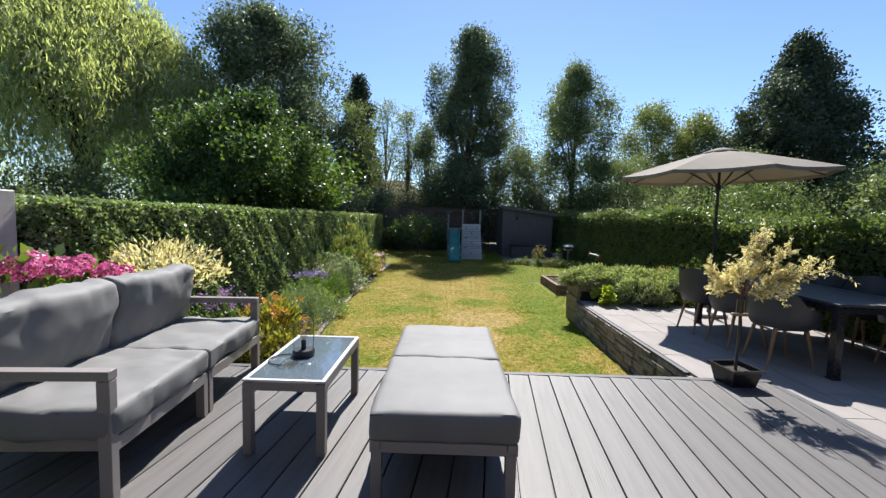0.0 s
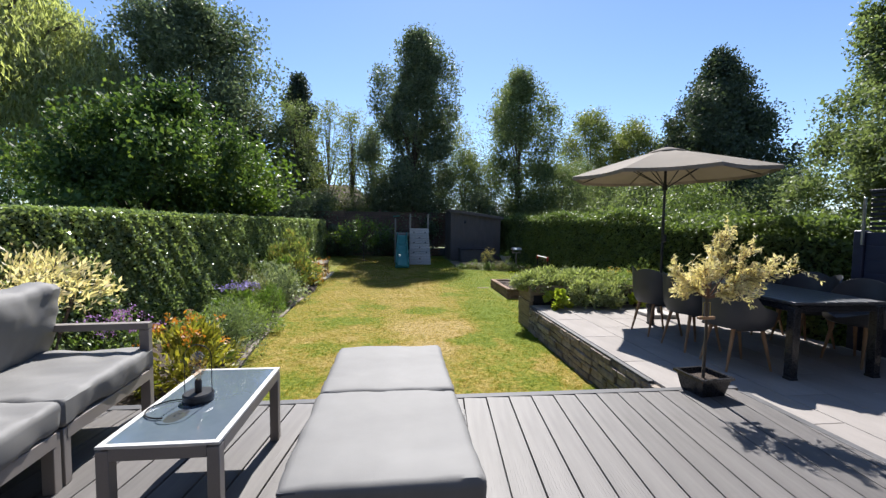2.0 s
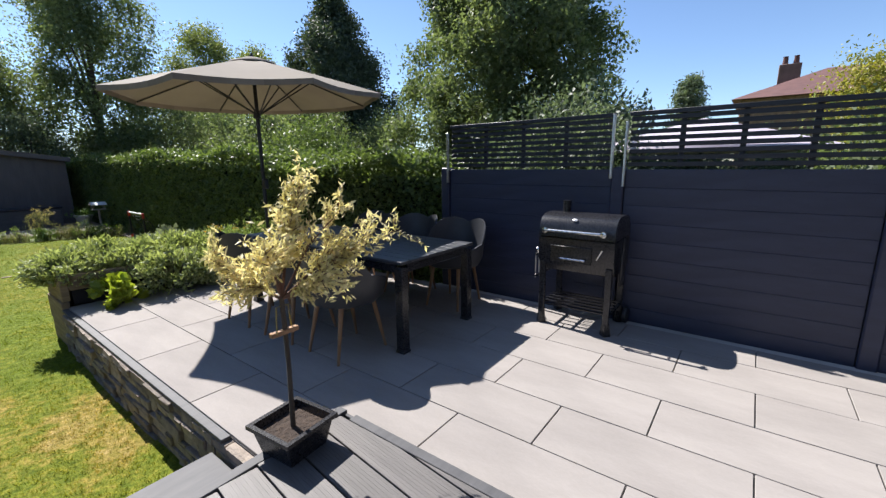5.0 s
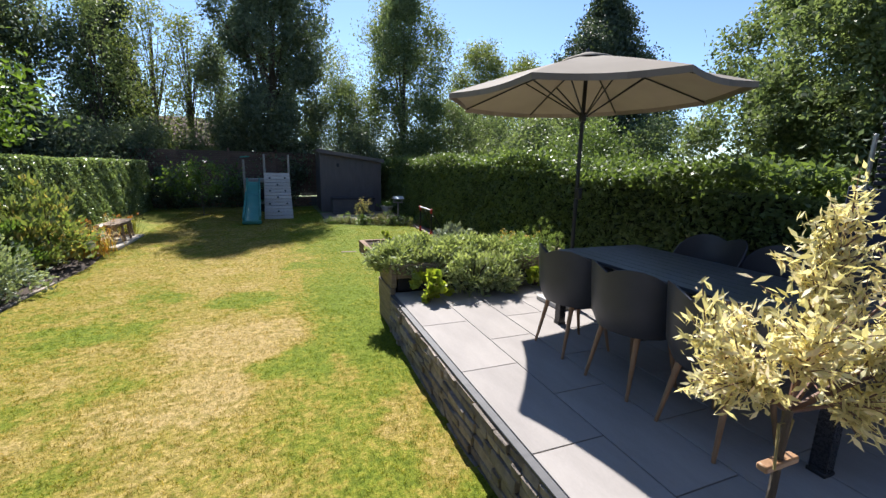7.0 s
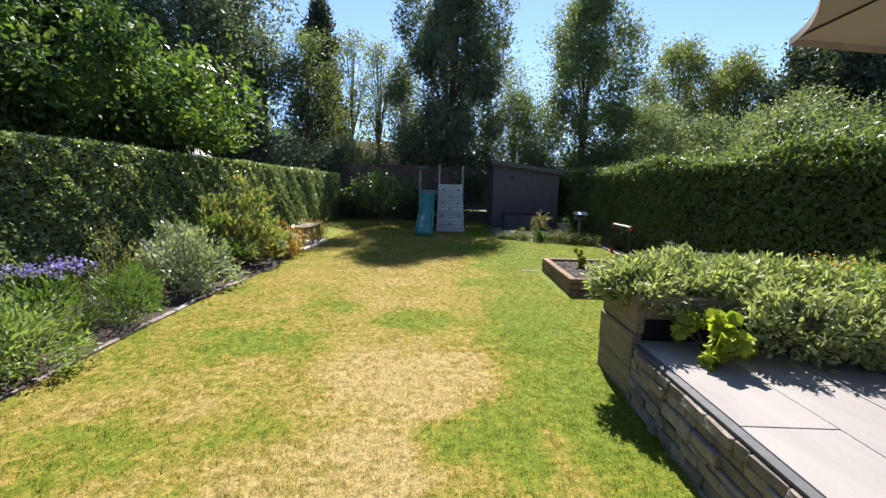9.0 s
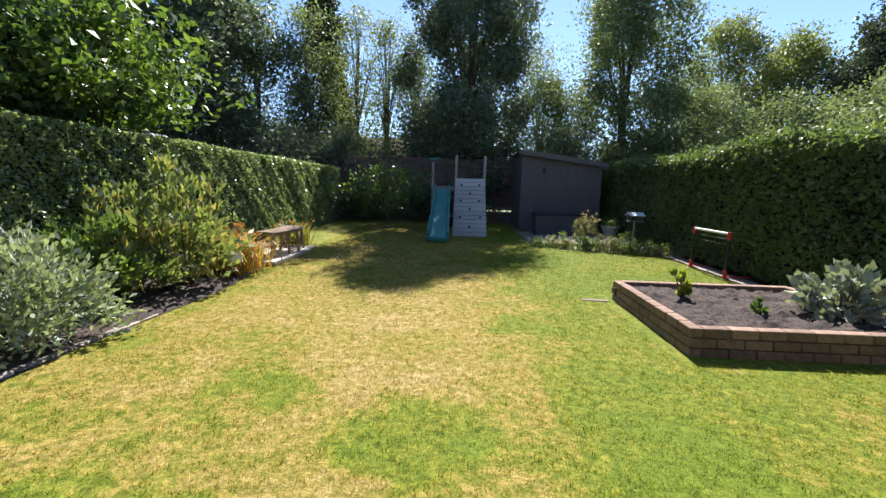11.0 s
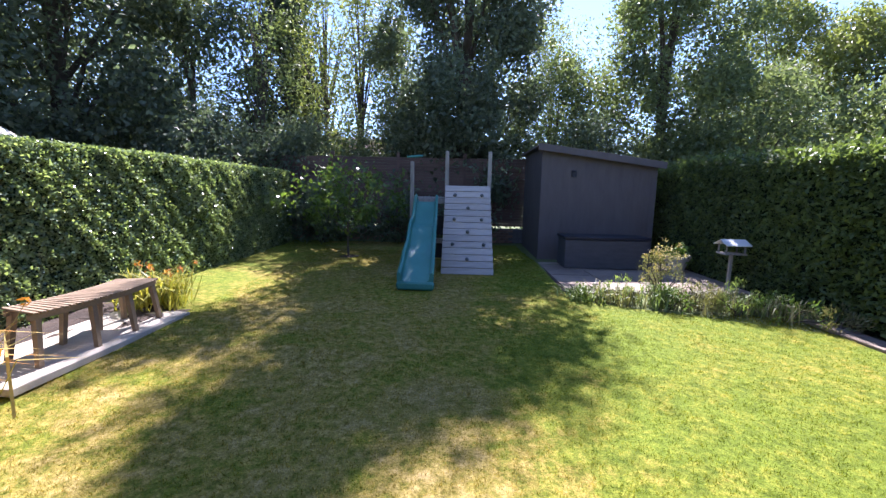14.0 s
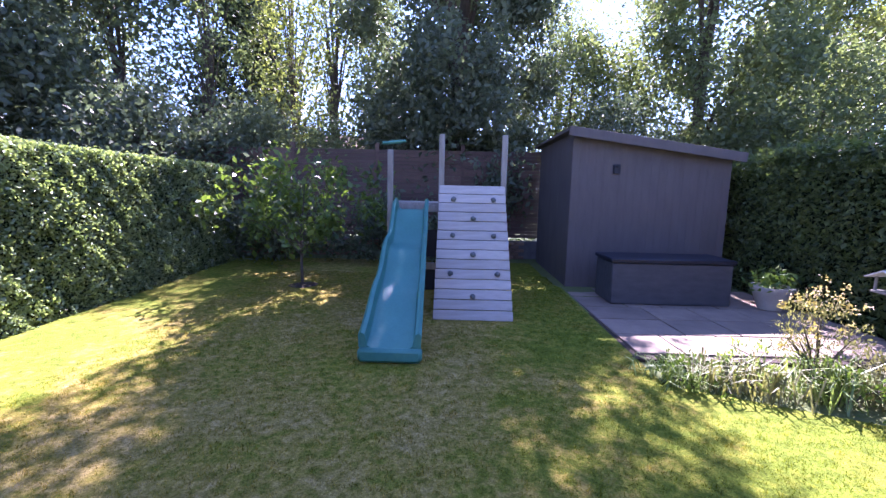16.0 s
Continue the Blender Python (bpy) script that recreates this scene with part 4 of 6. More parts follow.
def sofa():
    rnd = random.Random(3)
    s = thing("garden_sofa", pose(-1.975, 2.635, DECK, 0, 0, 4), "taupe aluminium garden sofa with grey seat and back cushions", "sofa")
    # local: x to the front (+), y along
    L, D = 1.76, 0.78
    for y in (-L / 2 + 0.03, L / 2 - 0.03):
        for x in (-D / 2 + 0.03, D / 2 - 0.03):
            part("leg", boxes(((x, y, 0.29), (0.06, 0.05, 0.58)), bev=0.003), TAUPE, s)
        part("armrest", boxes(((0, y, 0.605), (D, 0.06, 0.045)), bev=0.003), TAUPE, s)
    for y in (-0.035, 0.035):
        for x in (-D / 2 + 0.03, D / 2 - 0.03):
            part("leg", boxes(((x, y, 0.145), (0.055, 0.05, 0.29)), bev=0.003), TAUPE, s)
    for h in (-1, 1):
        yc = h * (L / 4 - 0.0)
        part("seat_frame", boxes(((D / 2 - 0.025, yc, 0.265), (0.05, L / 2 - 0.07, 0.07)), ((-D / 2 + 0.025, yc, 0.265), (0.05, L / 2 - 0.07, 0.07)), ((0, yc - h * 0.38, 0.265), (D - 0.1, 0.04, 0.07)), ((0, yc + h * 0.38, 0.265), (D - 0.1, 0.04, 0.07)), bev=0.003), TAUPE, s)
        for k in range(5):
            part("seat_slat", boxes(((-0.28 + k * 0.14, yc, 0.288), (0.06, L / 2 - 0.08, 0.012)), bev=0.002), TAUPE, s)
        c = part("seat_cushion", cushion((0.74, L / 2 - 0.005, 0.14), CUSHION, rnd, 0.016, 0.035, 0, 0.012), CUSHION, s, "", pose(0.025, yc, 0.372))
        piping((0.74, L / 2 - 0.005), 0.052, 0.012, CUSHION_SIDE, c, Matrix())
        part("back_cushion", cushion((0.48, L / 2 - 0.01, 0.15), CUSHION, rnd, 0.05, 0.045, 0, 0.017), CUSHION, s, "plump creased grey back cushion", pose(-0.27, yc, 0.665, 0, 101, 0))
    part("back_rail", boxes(((-D / 2 + 0.02, 0, 0.62), (0.04, L - 0.08, 0.045)), ((-D / 2 + 0.02, 0, 0.45), (0.03, L - 0.08, 0.03)), bev=0.003), TAUPE, s)


def ottoman():
    rnd = random.Random(5)
    o = thing("garden_footstool", pose(0.005, 2.65, DECK), "long aluminium footstool bench with two light grey cushions", "footstool")
    W, L = 0.71, 1.60
    for x in (-1, 1):
        for y in (-1, 0, 1):
            part("leg", boxes(((x * (W / 2 - 0.035), y * (L / 2 - 0.03), 0.135), (0.05, 0.05, 0.27)), bev=0.003), TAUPE, o)
        part("side_rail", boxes(((x * (W / 2 - 0.028), 0, 0.275), (0.05, L - 0.01, 0.055)), bev=0.003), TAUPE, o)
    for y in (-1, 0, 1):
        part("cross_rail", boxes(((0, y * (L / 2 - 0.03), 0.275), (W - 0.11, 0.05, 0.055)), bev=0.003), TAUPE, o)
    for y in (-1, 1):
        c = part("cushion", cushion((W + 0.01, L / 2 - 0.004, 0.145), CUSHION, rnd, 0.012, 0.035, 0, 0.005), CUSHION, o, "", pose(0, y * L / 4, 0.372))
        piping((W + 0.01, L / 2 - 0.004), 0.055, 0.012, CUSHION_SIDE, c, Matrix())


def coffee_table():
    t = thing("coffee_table", pose(-0.895, 2.635, DECK), "taupe aluminium coffee table with a pale rim and dark glass top", "coffee table")
    W, L, H = 0.465, 0.87, 0.44
    for x in (-1, 1):
        for y in (-1, 1):
            part("leg", boxes(((x * (W / 2 - 0.025), y * (L / 2 - 0.025), H / 2 - 0.01), (0.05, 0.05, H - 0.02)), bev=0.003), TAUPE, t)
        part("apron", boxes(((x * (W / 2 - 0.012), 0, H - 0.037), (0.024, L - 0.1, 0.05)), bev=0.002), TAUPE, t)
        part("apron", boxes(((0, x * (L / 2 - 0.012), H - 0.037), (W - 0.1, 0.024, 0.05)), bev=0.002), TAUPE, t)
    part("rim", boxes(((-W / 2 + 0.0125, 0, H - 0.006), (0.025, L, 0.012)), ((W / 2 - 0.0125, 0, H - 0.006), (0.025, L, 0.012)), ((0, -L / 2 + 0.0125, H - 0.006), (W - 0.05, 0.025, 0.012)), ((0, L / 2 - 0.0125, H - 0.006), (W - 0.05, 0.025, 0.012)), bev=0.0015), PALE, t)
    part("glass_top", boxes(((0, 0, H - 0.006), (W - 0.052, L - 0.052, 0.008))), TABLE_GLASS, t, "reflective glass panel with the sky's blue mixed into its colour")


def table_lamp():
    l = thing("table_lamp", pose(-0.93, 2.62, DECK + 0.44) @ Matrix.Diagonal((1.0, 1.0, 1.3, 1.0)), "small black outdoor lamp with a round bulb and wire handle", "lamp")
    part("base", lathe(bmesh.new(), [(0.0, 0.0), (0.066, 0.0), (0.07, 0.006), (0.07, 0.026), (0.064, 0.032), (0.0, 0.032)], 28), BLACK, l)
    part("socket", lathe(bmesh.new(), [(0.016, 0.032), (0.016, 0.075), (0.012, 0.08)], 16), BLACK, l)
    part("bulb", lathe(bmesh.new(), [(0.012, 0.08), (0.014, 0.09), (0.034, 0.115), (0.043, 0.142), (0.036, 0.17), (0.018, 0.186), (0.001, 0.19)], 20), AMBER, l, "smoky amber round filament bulb")
    coil = [(0.012 * math.cos(a), 0.012 * math.sin(a), 0.10 + 0.004 * a) for a in [0.5 * k for k in range(28)]]
    part("filament", tube(bmesh.new(), coil, 0.0012, 4), ORANGEMETAL, l)
    arch = [(-0.064, 0, 0.03), (-0.064, 0, 0.17)] + [(-0.064 * math.cos(a), 0, 0.17 + 0.045 * math.sin(a)) for a in [math.pi * k / 10 for k in range(1, 10)]] + [(0.064, 0, 0.17), (0.064, 0, 0.03)]
    part("wire_handle", tube(bmesh.new(), arch, 0.0022, 6), BLACK, l)
    loop = [(-0.05 + 0.11 * math.cos(a) * 0.9 - 0.03, -0.10 + 0.10 * math.sin(a), 0.004) for a in [math.radians(d) for d in range(60, 300, 20)]]
    part("cable", tube(bmesh.new(), loop, 0.003, 6), BLACK, l)


ORANGEMETAL = surface("copper_filament", (0.5, 0.2, 0.06), (0.7, 0.32, 0.12), 10, 60, 0.3, 0.9, bump=0)
sofa()
ottoman()
coffee_table()
table_lamp()


# ---- dining set ----
def dining_table():
    t = thing("dining_table", pose(4.21, 5.0, PATIO), "long black slatted aluminium garden dining table", "dining table")
    W, L, H = 0.98, 2.25, 0.745
    for x in (-1, 1):
        for y in (-1, 1):
            leg = part("leg", boxes(((x * (W / 2 - 0.045), y * (L / 2 - 0.045), H / 2 - 0.02), (0.075, 0.075, H - 0.06)), bev=0.004), BLACKENAMEL, t)
            part("foot", boxes(((x * (W / 2 - 0.045), y * (L / 2 - 0.045), 0.012), (0.085, 0.085, 0.024)), bev=0.004), BLACK, leg)
        part("apron", boxes(((x * (W / 2 - 0.03), 0, H - 0.065), (0.03, L - 0.17, 0.06)), bev=0.003), BLACKENAMEL, t)
        part("apron", boxes(((0, x * (L / 2 - 0.03), H - 0.065), (W - 0.17, 0.03, 0.06)), bev=0.003), BLACKENAMEL, t)
    me = box_mesh("top_slat", (W / 9 - 0.004, L, 0.026), TABLETOP, 0.003)
    for k in range(9):
        piece("top_slat", me, t, pose(-W / 2 + W / 9 * (k + 0.5), 0, H - 0.013))


def chair_shell(bm):
    """A tub shell: a rounded seat whose rim rises to a wrapped back."""
    n, rows = 28, 9
    grid = []
    for i in range(rows):
        v = i / (rows - 1)
        ring = []
        for k in range(n):
            a = 2 * math.pi * k / n
            c = math.cos(a)
            back = max(0.0, -c) ** 0.8 if c < 0 else 0
            side = abs(math.sin(a))
            rim = 0.06 + 0.34 * back + 0.17 * side * (1 - 0.35 * max(0, c))
            r = 0.02 + 0.27 * min(1, v * 1.75)
            z = 0.0 if v < 0.5 else rim * ((v - 0.5) / 0.5) ** 1.1
            out = 1 + 0.12 * max(0, (v - 0.5) / 0.5)
            ring.append(bm.verts.new((r * c * out * 1.0, r * math.sin(a) * out * 1.04, z + 0.02 * v)))
        grid.append(ring)
    for r0, r1 in zip(grid, grid[1:]):
        for k in range(n):
            bm.faces.new((r0[k], r0[(k + 1) % n], r1[(k + 1) % n], r1[k]))
    bm.faces.new(grid[0][::-1])
    bmesh.ops.recalc_face_normals(bm, faces=bm.faces[:])
    bmesh.ops.solidify(bm, geom=bm.faces[:], thickness=0.012)
    return bm


def dining_chair():
    c = thing("dining_chair", pose(3.35, 5.6, PATIO), "charcoal tub dining chair with splayed wooden legs", "chair", "chairs round the dining table")
    part("shell", chair_shell(bmesh.new()), SHELL, c, "", pose(0, 0, 0.42))
    for x in (-1, 1):
        for y in (-1, 1):
            part("leg", tube(bmesh.new(), [(x * 0.15, y * 0.15, 0.425), (x * 0.235, y * 0.19, 0.0)], [0.020, 0.011], 10), LEGWOOD, c)
    part("under_frame", boxes(((0, 0.15, 0.41), (0.32, 0.03, 0.02)), ((0, -0.15, 0.41), (0.32, 0.03, 0.02)), ((0, 0, 0.41), (0.05, 0.3, 0.02))), BLACK, c)
    cu = part("seat_pad", lathe(bmesh.new(), [(0.0, 0.0), (0.2, 0.0), (0.225, 0.012), (0.215, 0.028), (0.0, 0.034)], 24), CUSHION_SIDE, c, "", pose(0, 0, 0.452))
    return c


dining_table()
CHAIRS = [(3.53, 5.60, 0), (3.54, 4.96, 3), (3.55, 4.33, -3), (5.0, 5.6, 180), (5.02, 4.96, 176), (4.98, 4.3, 184)]
first = dining_chair()
first.matrix_basis = pose(CHAIRS[0][0], CHAIRS[0][1], PATIO, 0, 0, CHAIRS[0][2])
for cx, cy, cr in CHAIRS[1:]:
    copy_thing(first, pose(cx, cy, PATIO, 0, 0, cr))


def umbrella():
    u = thing("garden_umbrella", pose(4.22, 6.55, PATIO), "large taupe canvas garden umbrella on a dark pole", "umbrella")
    part("base_slab", boxes(((-0.02, 0.05, 0.03), (0.44, 0.44, 0.06)), bev=0.012), CONCRETE, u, "pale square base slab")
    part("base_tube", lathe(bmesh.new(), [(0.035, 0.07), (0.035, 0.38), (0.03, 0.4)], 16), POLE, u)
    part("pole", tube(bmesh.new(), [(0, 0, 0.07), (0, 0, 2.64)], 0.021, 14), POLE, u)
    n, R, top, rim = 8, 1.44, 2.64, 2.24
    ribs = [(math.cos(2 * math.pi * (k + UMB_TURN) / n), math.sin(2 * math.pi * (k + UMB_TURN) / n)) for k in range(n)]
    tilt = Matrix.Translation((0, 0, top)) @ Matrix.Rotation(radians(-1.5), 4, "Y") @ Matrix.Translation((0, 0, -top))
    for k in range(n):
        (ax, ay), (bx, by) = ribs[k], ribs[(k + 1) % n]
        bm = bmesh.new()
        m = 8
        grid = []
        for i in range(m + 1):
            q = 0.045 + (1 - 0.045) * i / m
            row = []
            for j in range(m + 1):
                s = j / m
                cut = 1 - 0.16 * s * (1 - s) * q
                x, y = (ax + (bx - ax) * s) * R * q * cut, (ay + (by - ay) * s) * R * q * cut
                z = top - (top - rim) * q ** 1.12 - 0.02 * q * math.sin(math.pi * s)
                row.append(bm.verts.new((x, y, z)))
            grid.append(row)
        for r0, r1 in zip(grid, grid[1:]):
            for j in range(m):
                bm.faces.new((r0[j], r1[j], r1[j + 1], r0[j + 1]))
        # hem
        for j in range(m):
            p, q2 = grid[-1][j].co, grid[-1][j + 1].co
            lo = [bm.verts.new((v.x, v.y, v.z - 0.05)) for v in (p, q2)]
            bm.faces.new((grid[-1][j], lo[0], lo[1], grid[-1][j + 1]))
        part("canopy_panel", bm, CANVAS, u, "", tilt)
        part("rib", tube(bmesh.new(), [(ax * 0.04, ay * 0.04, top - 0.03), (ax * R * 0.5, ay * R * 0.5, top - (top - rim) * 0.46 - 0.02), (ax * R * 0.99, ay * R * 0.99, rim - 0.015)], 0.009, 6), POLE, u, "", tilt)
        part("strut", tube(bmesh.new(), [(ax * 0.03, ay * 0.03, 2.05), (ax * R * 0.46, ay * R * 0.46, top - (top - rim) * 0.42 - 0.03)], 0.008, 6), POLE, u, "", tilt)
    part("vent_cap", lathe(bmesh.new(), [(0.26, top - 0.052), (0.25, top - 0.038), (0.07, top + 0.018), (0.0, top + 0.03)], 16), CANVAS, u, "", tilt)
    part("finial", lathe(bmesh.new(), [(0.02, top + 0.01), (0.022, top + 0.04), (0.012, top + 0.065), (0.0, top + 0.07)], 12), POLE, u, "", tilt)
    part("runner_hub", lathe(bmesh.new(), [(0.035, 2.0), (0.04, 2.02), (0.04, 2.07), (0.03, 2.09)], 14), POLE, u)
    part("crank_box", boxes(((0, -0.035, 1.25), (0.05, 0.07, 0.12)), bev=0.01), BLACK, u)


UMB_TURN = 0.78
umbrella()


def neighbour_parasol():
    u = thing("neighbour_parasol", pose(9.4, 2.6, 0.2), "pale lilac striped parasol beyond the fence", "umbrella")
    part("pole", tube(bmesh.new(), [(0, 0, 0), (0, 0, 2.35)], 0.02, 10), POLE, u)
    bm = bmesh.new()
    lathe(bm, [(1.7, 1.86), (1.75, 1.86), (1.72, 1.92), (0.9, 2.16), (0.05, 2.38), (0.001, 2.39)], 10)
    part("canopy", bm, surface("lilac_canvas", (0.42, 0.36, 0.43), (0.56, 0.50, 0.56), 2, 200, 0.85, bump=0.1), u)


neighbour_parasol()


def barbecue():
    b = thing("barbecue", pose(5.225, 3.02, PATIO) @ Matrix.Diagonal((1.04, 1.06, 1.03, 1.0)), "black steel charcoal smoker barbecue with chrome handles", "barbecue")
    # local: long side along y, front towards -x
    L = 0.62
    bm = bmesh.new()
    n = 18
    prof = [(0.23 * math.copysign(abs(math.cos(a)) ** 0.6, math.cos(a)), 0.19 * abs(math.sin(a)) ** 0.75) for a in [math.pi * k / n for k in range(n + 1)]]
    a = [[bm.verts.new((x, y * L / 2, 0.80 + z)) for x, z in prof] for y in (-1, 1)]
    for k in range(n):
        bm.faces.new((a[0][k], a[1][k], a[1][k + 1], a[0][k + 1]))
    bm.faces.new(a[0])
    bm.faces.new(a[1][::-1])
    bmesh.ops.recalc_face_normals(bm, faces=bm.faces[:])
    lid = part("lid", bm, BLACKENAMEL, b)
    part("lid_handle", tube(bmesh.new(), [(-0.24, -0.24, 0.86), (-0.285, -0.24, 0.86), (-0.285, 0.24, 0.86), (-0.24, 0.24, 0.86)], 0.013, 10), CHROME, lid)
    for y in (-0.235, 0.235):
        part("handle_boss", lathe(bmesh.new(), [(0.0, 0), (0.022, 0), (0.024, 0.012), (0.024, 0.03), (0.0, 0.034)], 14), CHROME, lid, "", pose(-0.268, y, 0.86, 0, -90, 0))
    part("thermometer", lathe(bmesh.new(), [(0.0, 0), (0.018, 0), (0.018, 0.01), (0.0, 0.012)], 18), STEEL, lid, "", pose(-0.19, 0.02, 0.945, 0, -50, 0) @ Matrix.Diagonal((0.7, 1.2, 1, 1)))
    bm = bmesh.new()
    prof = [(-0.23, 0.79), (-0.23, 0.62), (-0.17, 0.50), (0.17, 0.50), (0.23, 0.62), (0.23, 0.79)]
    a = [[bm.verts.new((x, y * L / 2, z)) for x, z in prof] for y in (-1, 1)]
    for k in range(5):
        bm.faces.new((a[0][k], a[0][k + 1], a[1][k + 1], a[1][k]))
    bm.faces.new(a[0][::-1])
    bm.faces.new(a[1])
    bmesh.ops.recalc_face_normals(bm, faces=bm.faces[:])
    body = part("firebox", bm, BLACKENAMEL, b)
    part("door", boxes(((-0.237, 0.03, 0.66), (0.012, 0.34, 0.14)), bev=0.003), BLACKENAMEL, body)
    part("door_handle", tube(bmesh.new(), [(-0.24, -0.10, 0.63), (-0.28, -0.10, 0.63), (-0.28, 0.10, 0.63), (-0.24, 0.10, 0.63)], 0.009, 8), CHROME, body)
    part("crank_handle", tube(bmesh.new(), [(-0.23, -0.2, 0.66), (-0.30, -0.2, 0.66), (-0.31, -0.24, 0.74)], 0.008, 8), CHROME, body)
    part("chimney", tube(bmesh.new(), [(0.05, 0.18, 0.96), (0.05, 0.18, 1.09)], 0.035, 14), BLACKENAMEL, b)
    for x in (-0.2, 0.2):
        for y in (-1, 1):
            leg = part("leg", boxes(((x, y * 0.275, 0.29), (0.035, 0.05, 0.56)), bev=0.004), BLACKENAMEL, b)
            part("foot", lathe(bmesh.new(), [(0.03, 0.10), (0.042, 0.02), (0.044, 0.0)], 4, (x, y * 0.275, 0.0)), BLACKENAMEL, leg)
    for k in range(6):
        part("shelf_bar", boxes(((-0.2 + 0.08 * k, 0, 0.182), (0.02, 0.6, 0.012))), BLACKENAMEL, b)
    for y in (-0.28, 0.28):
        part("shelf_rail", boxes(((0, y, 0.165), (0.44, 0.02, 0.02))), BLACKENAMEL, b)
    part("wheel", lathe(bmesh.new(), [(0.02, -0.015), (0.07, -0.015), (0.075, 0), (0.07, 0.015), (0.02, 0.015)], 18), BLACK, b, "", pose(0.2, -0.335, 0.075, 90, 0, 0))
    # folded side shelf of bars, a hanging glove, and the round vent
    shelf = part("side_shelf", boxes(((0.0, 0.345, 0.62), (0.40, 0.018, 0.02)), ((0.0, 0.345, 0.42), (0.40, 0.018, 0.02)), bev=0.003), BLACKENAMEL, b)
    for k in range(6):
        part("shelf_rod", tube(bmesh.new(), [(-0.18 + 0.072 * k, 0.352, 0.63), (-0.18 + 0.072 * k, 0.352, 0.40)], 0.006, 6), STEEL, shelf)
    part("vent_disc", lathe(bmesh.new(), [(0.0, 0), (0.045, 0), (0.048, 0.008), (0.02, 0.02), (0.018, 0.035), (0.0, 0.037)], 18), CHROME, b, "", pose(-0.15, 0.325, 0.66, -90, 0, 0))
    part("grill_brush", boxes(((-0.05, -0.335, 0.56), (0.09, 0.02, 0.30)), ((-0.05, -0.335, 0.74), (0.025, 0.02, 0.12)), bev=0.008), POLE, b, "dark glove hanging on the end")


barbecue()


# ---- plants in pots, beds ----
def potted_tree():
    global RNG
    RNG = np.random.default_rng(31)
    p = thing("potted_willow", pose(2.52, 3.50, DECK), "standard dappled willow with cream leaves in a black pot", "potted tree")
    bm = bmesh.new()
    s0, s1 = 0.105, 0.132
    lo = [bm.verts.new((x * s0, y * s0, 0)) for x, y in ((-1, -1), (1, -1), (1, 1), (-1, 1))]
    hi = [bm.verts.new((x * s1, y * s1, 0.132)) for x, y in ((-1, -1), (1, -1), (1, 1), (-1, 1))]
    rim = [bm.verts.new((x * (s1 + 0.018), y * (s1 + 0.018), 0.134)) for x, y in ((-1, -1), (1, -1), (1, 1), (-1, 1))]
    rim2 = [bm.verts.new((x * (s1 + 0.018), y * (s1 + 0.018), 0.154)) for x, y in ((-1, -1), (1, -1), (1, 1), (-1, 1))]
    inn = [bm.verts.new((x * (s1 - 0.005), y * (s1 - 0.005), 0.154)) for x, y in ((-1, -1), (1, -1), (1, 1), (-1, 1))]
    bot = [bm.verts.new((x * (s1 - 0.015), y * (s1 - 0.015), 0.105)) for x, y in ((-1, -1), (1, -1), (1, 1), (-1, 1))]
    for a, b in ((lo, hi), (hi, rim), (rim, rim2), (rim2, inn), (inn, bot)):
        for k in range(4):
            bm.faces.new((a[k], a[(k + 1) % 4], b[(k + 1) % 4], b[k]))
    bm.faces.new(lo[::-1])
    part("pot", bm, BLACKENAMEL, p, "square black tapered pot", pose(0, 0, 0, 0, 0, 6))
    part("soil", boxes(((0, 0, 0.100), (0.232, 0.232, 0.03))), SOIL, p, "", pose(0, 0, 0, 0, 0, 6))
    bm = bmesh.new()
    tube(bm, [(0, 0, 0.105), (0.01, 0.005, 0.45), (0.0, 0, 0.77)], [0.013, 0.011, 0.012], 8)
    # branches in uneven sprays, cream leaves along them
    pts, dirs = [], []
    sprays = [(0.17, 0.03, 0.52), (0.14, 0.03, 0.42), (0.09, 0.02, 0.32), (0.30, -0.08, 0.38), (0.51, -0.26, 0.27), (0.40, -0.18, 0.24), (0.29, -0.12, 0.17), (-0.25, 0.1, 0.20), (-0.18, 0.04, 0.12), (0.19, -0.16, 0.05), (0.08, -0.20, 0.09), (-0.12, 0.12, 0.05), (0.05, 0.2, 0.15), (0.0, 0.0, 0.17), (-0.1, -0.08, 0.24)]
    crown = Vector((0, 0, 0.76))
    for cx, cy, cz in sprays:
        end = Vector((cx, cy, 0.77 + cz))
        mid = Vector((cx * 0.45, cy * 0.45, 0.77 + cz * 0.55 + 0.01))
        part("branch", tube(bmesh.new(), [crown, mid, end], [0.006, 0.0045, 0.002], 5), TWIG, p)
        for k in range(17):
            q = RNG.uniform(0.35, 1.0)
            root = crown.lerp(mid, q * 2) if q < 0.5 else mid.lerp(end, q * 2 - 1)
            out = Vector(RNG.normal(size=3)).normalized() * 0.8 + (end - mid).normalized() * 0.7 + Vector((0, 0, 0.25))
            tip = root + out.normalized() * RNG.uniform(0.06, 0.16)
            part("twig", tube(bmesh.new(), [root, (root + tip) / 2 + Vector((0, 0, 0.006)), tip], [0.0022, 0.0018, 0.001], 4), TWIG, p)
            for f in np.linspace(0.1, 1.08, 11):
                pts.append(root.lerp(tip, f))
                dirs.append(out.normalized())
    part("trunk", bm, BARK, p)
    pts = np.repeat(np.array(pts), 2, axis=0) + RNG.normal(size=(len(pts) * 2, 3)) * 0.010
    along = np.repeat(np.array(dirs), 2, axis=0) * 0.8 + unit(len(pts)) * 0.9
    along /= np.linalg.norm(along, axis=1, keepdims=True)
    quads("crown", leaves(pts, 0.040, 0.0115, along), CREAMLEAF, p)
    bm = bmesh.new()
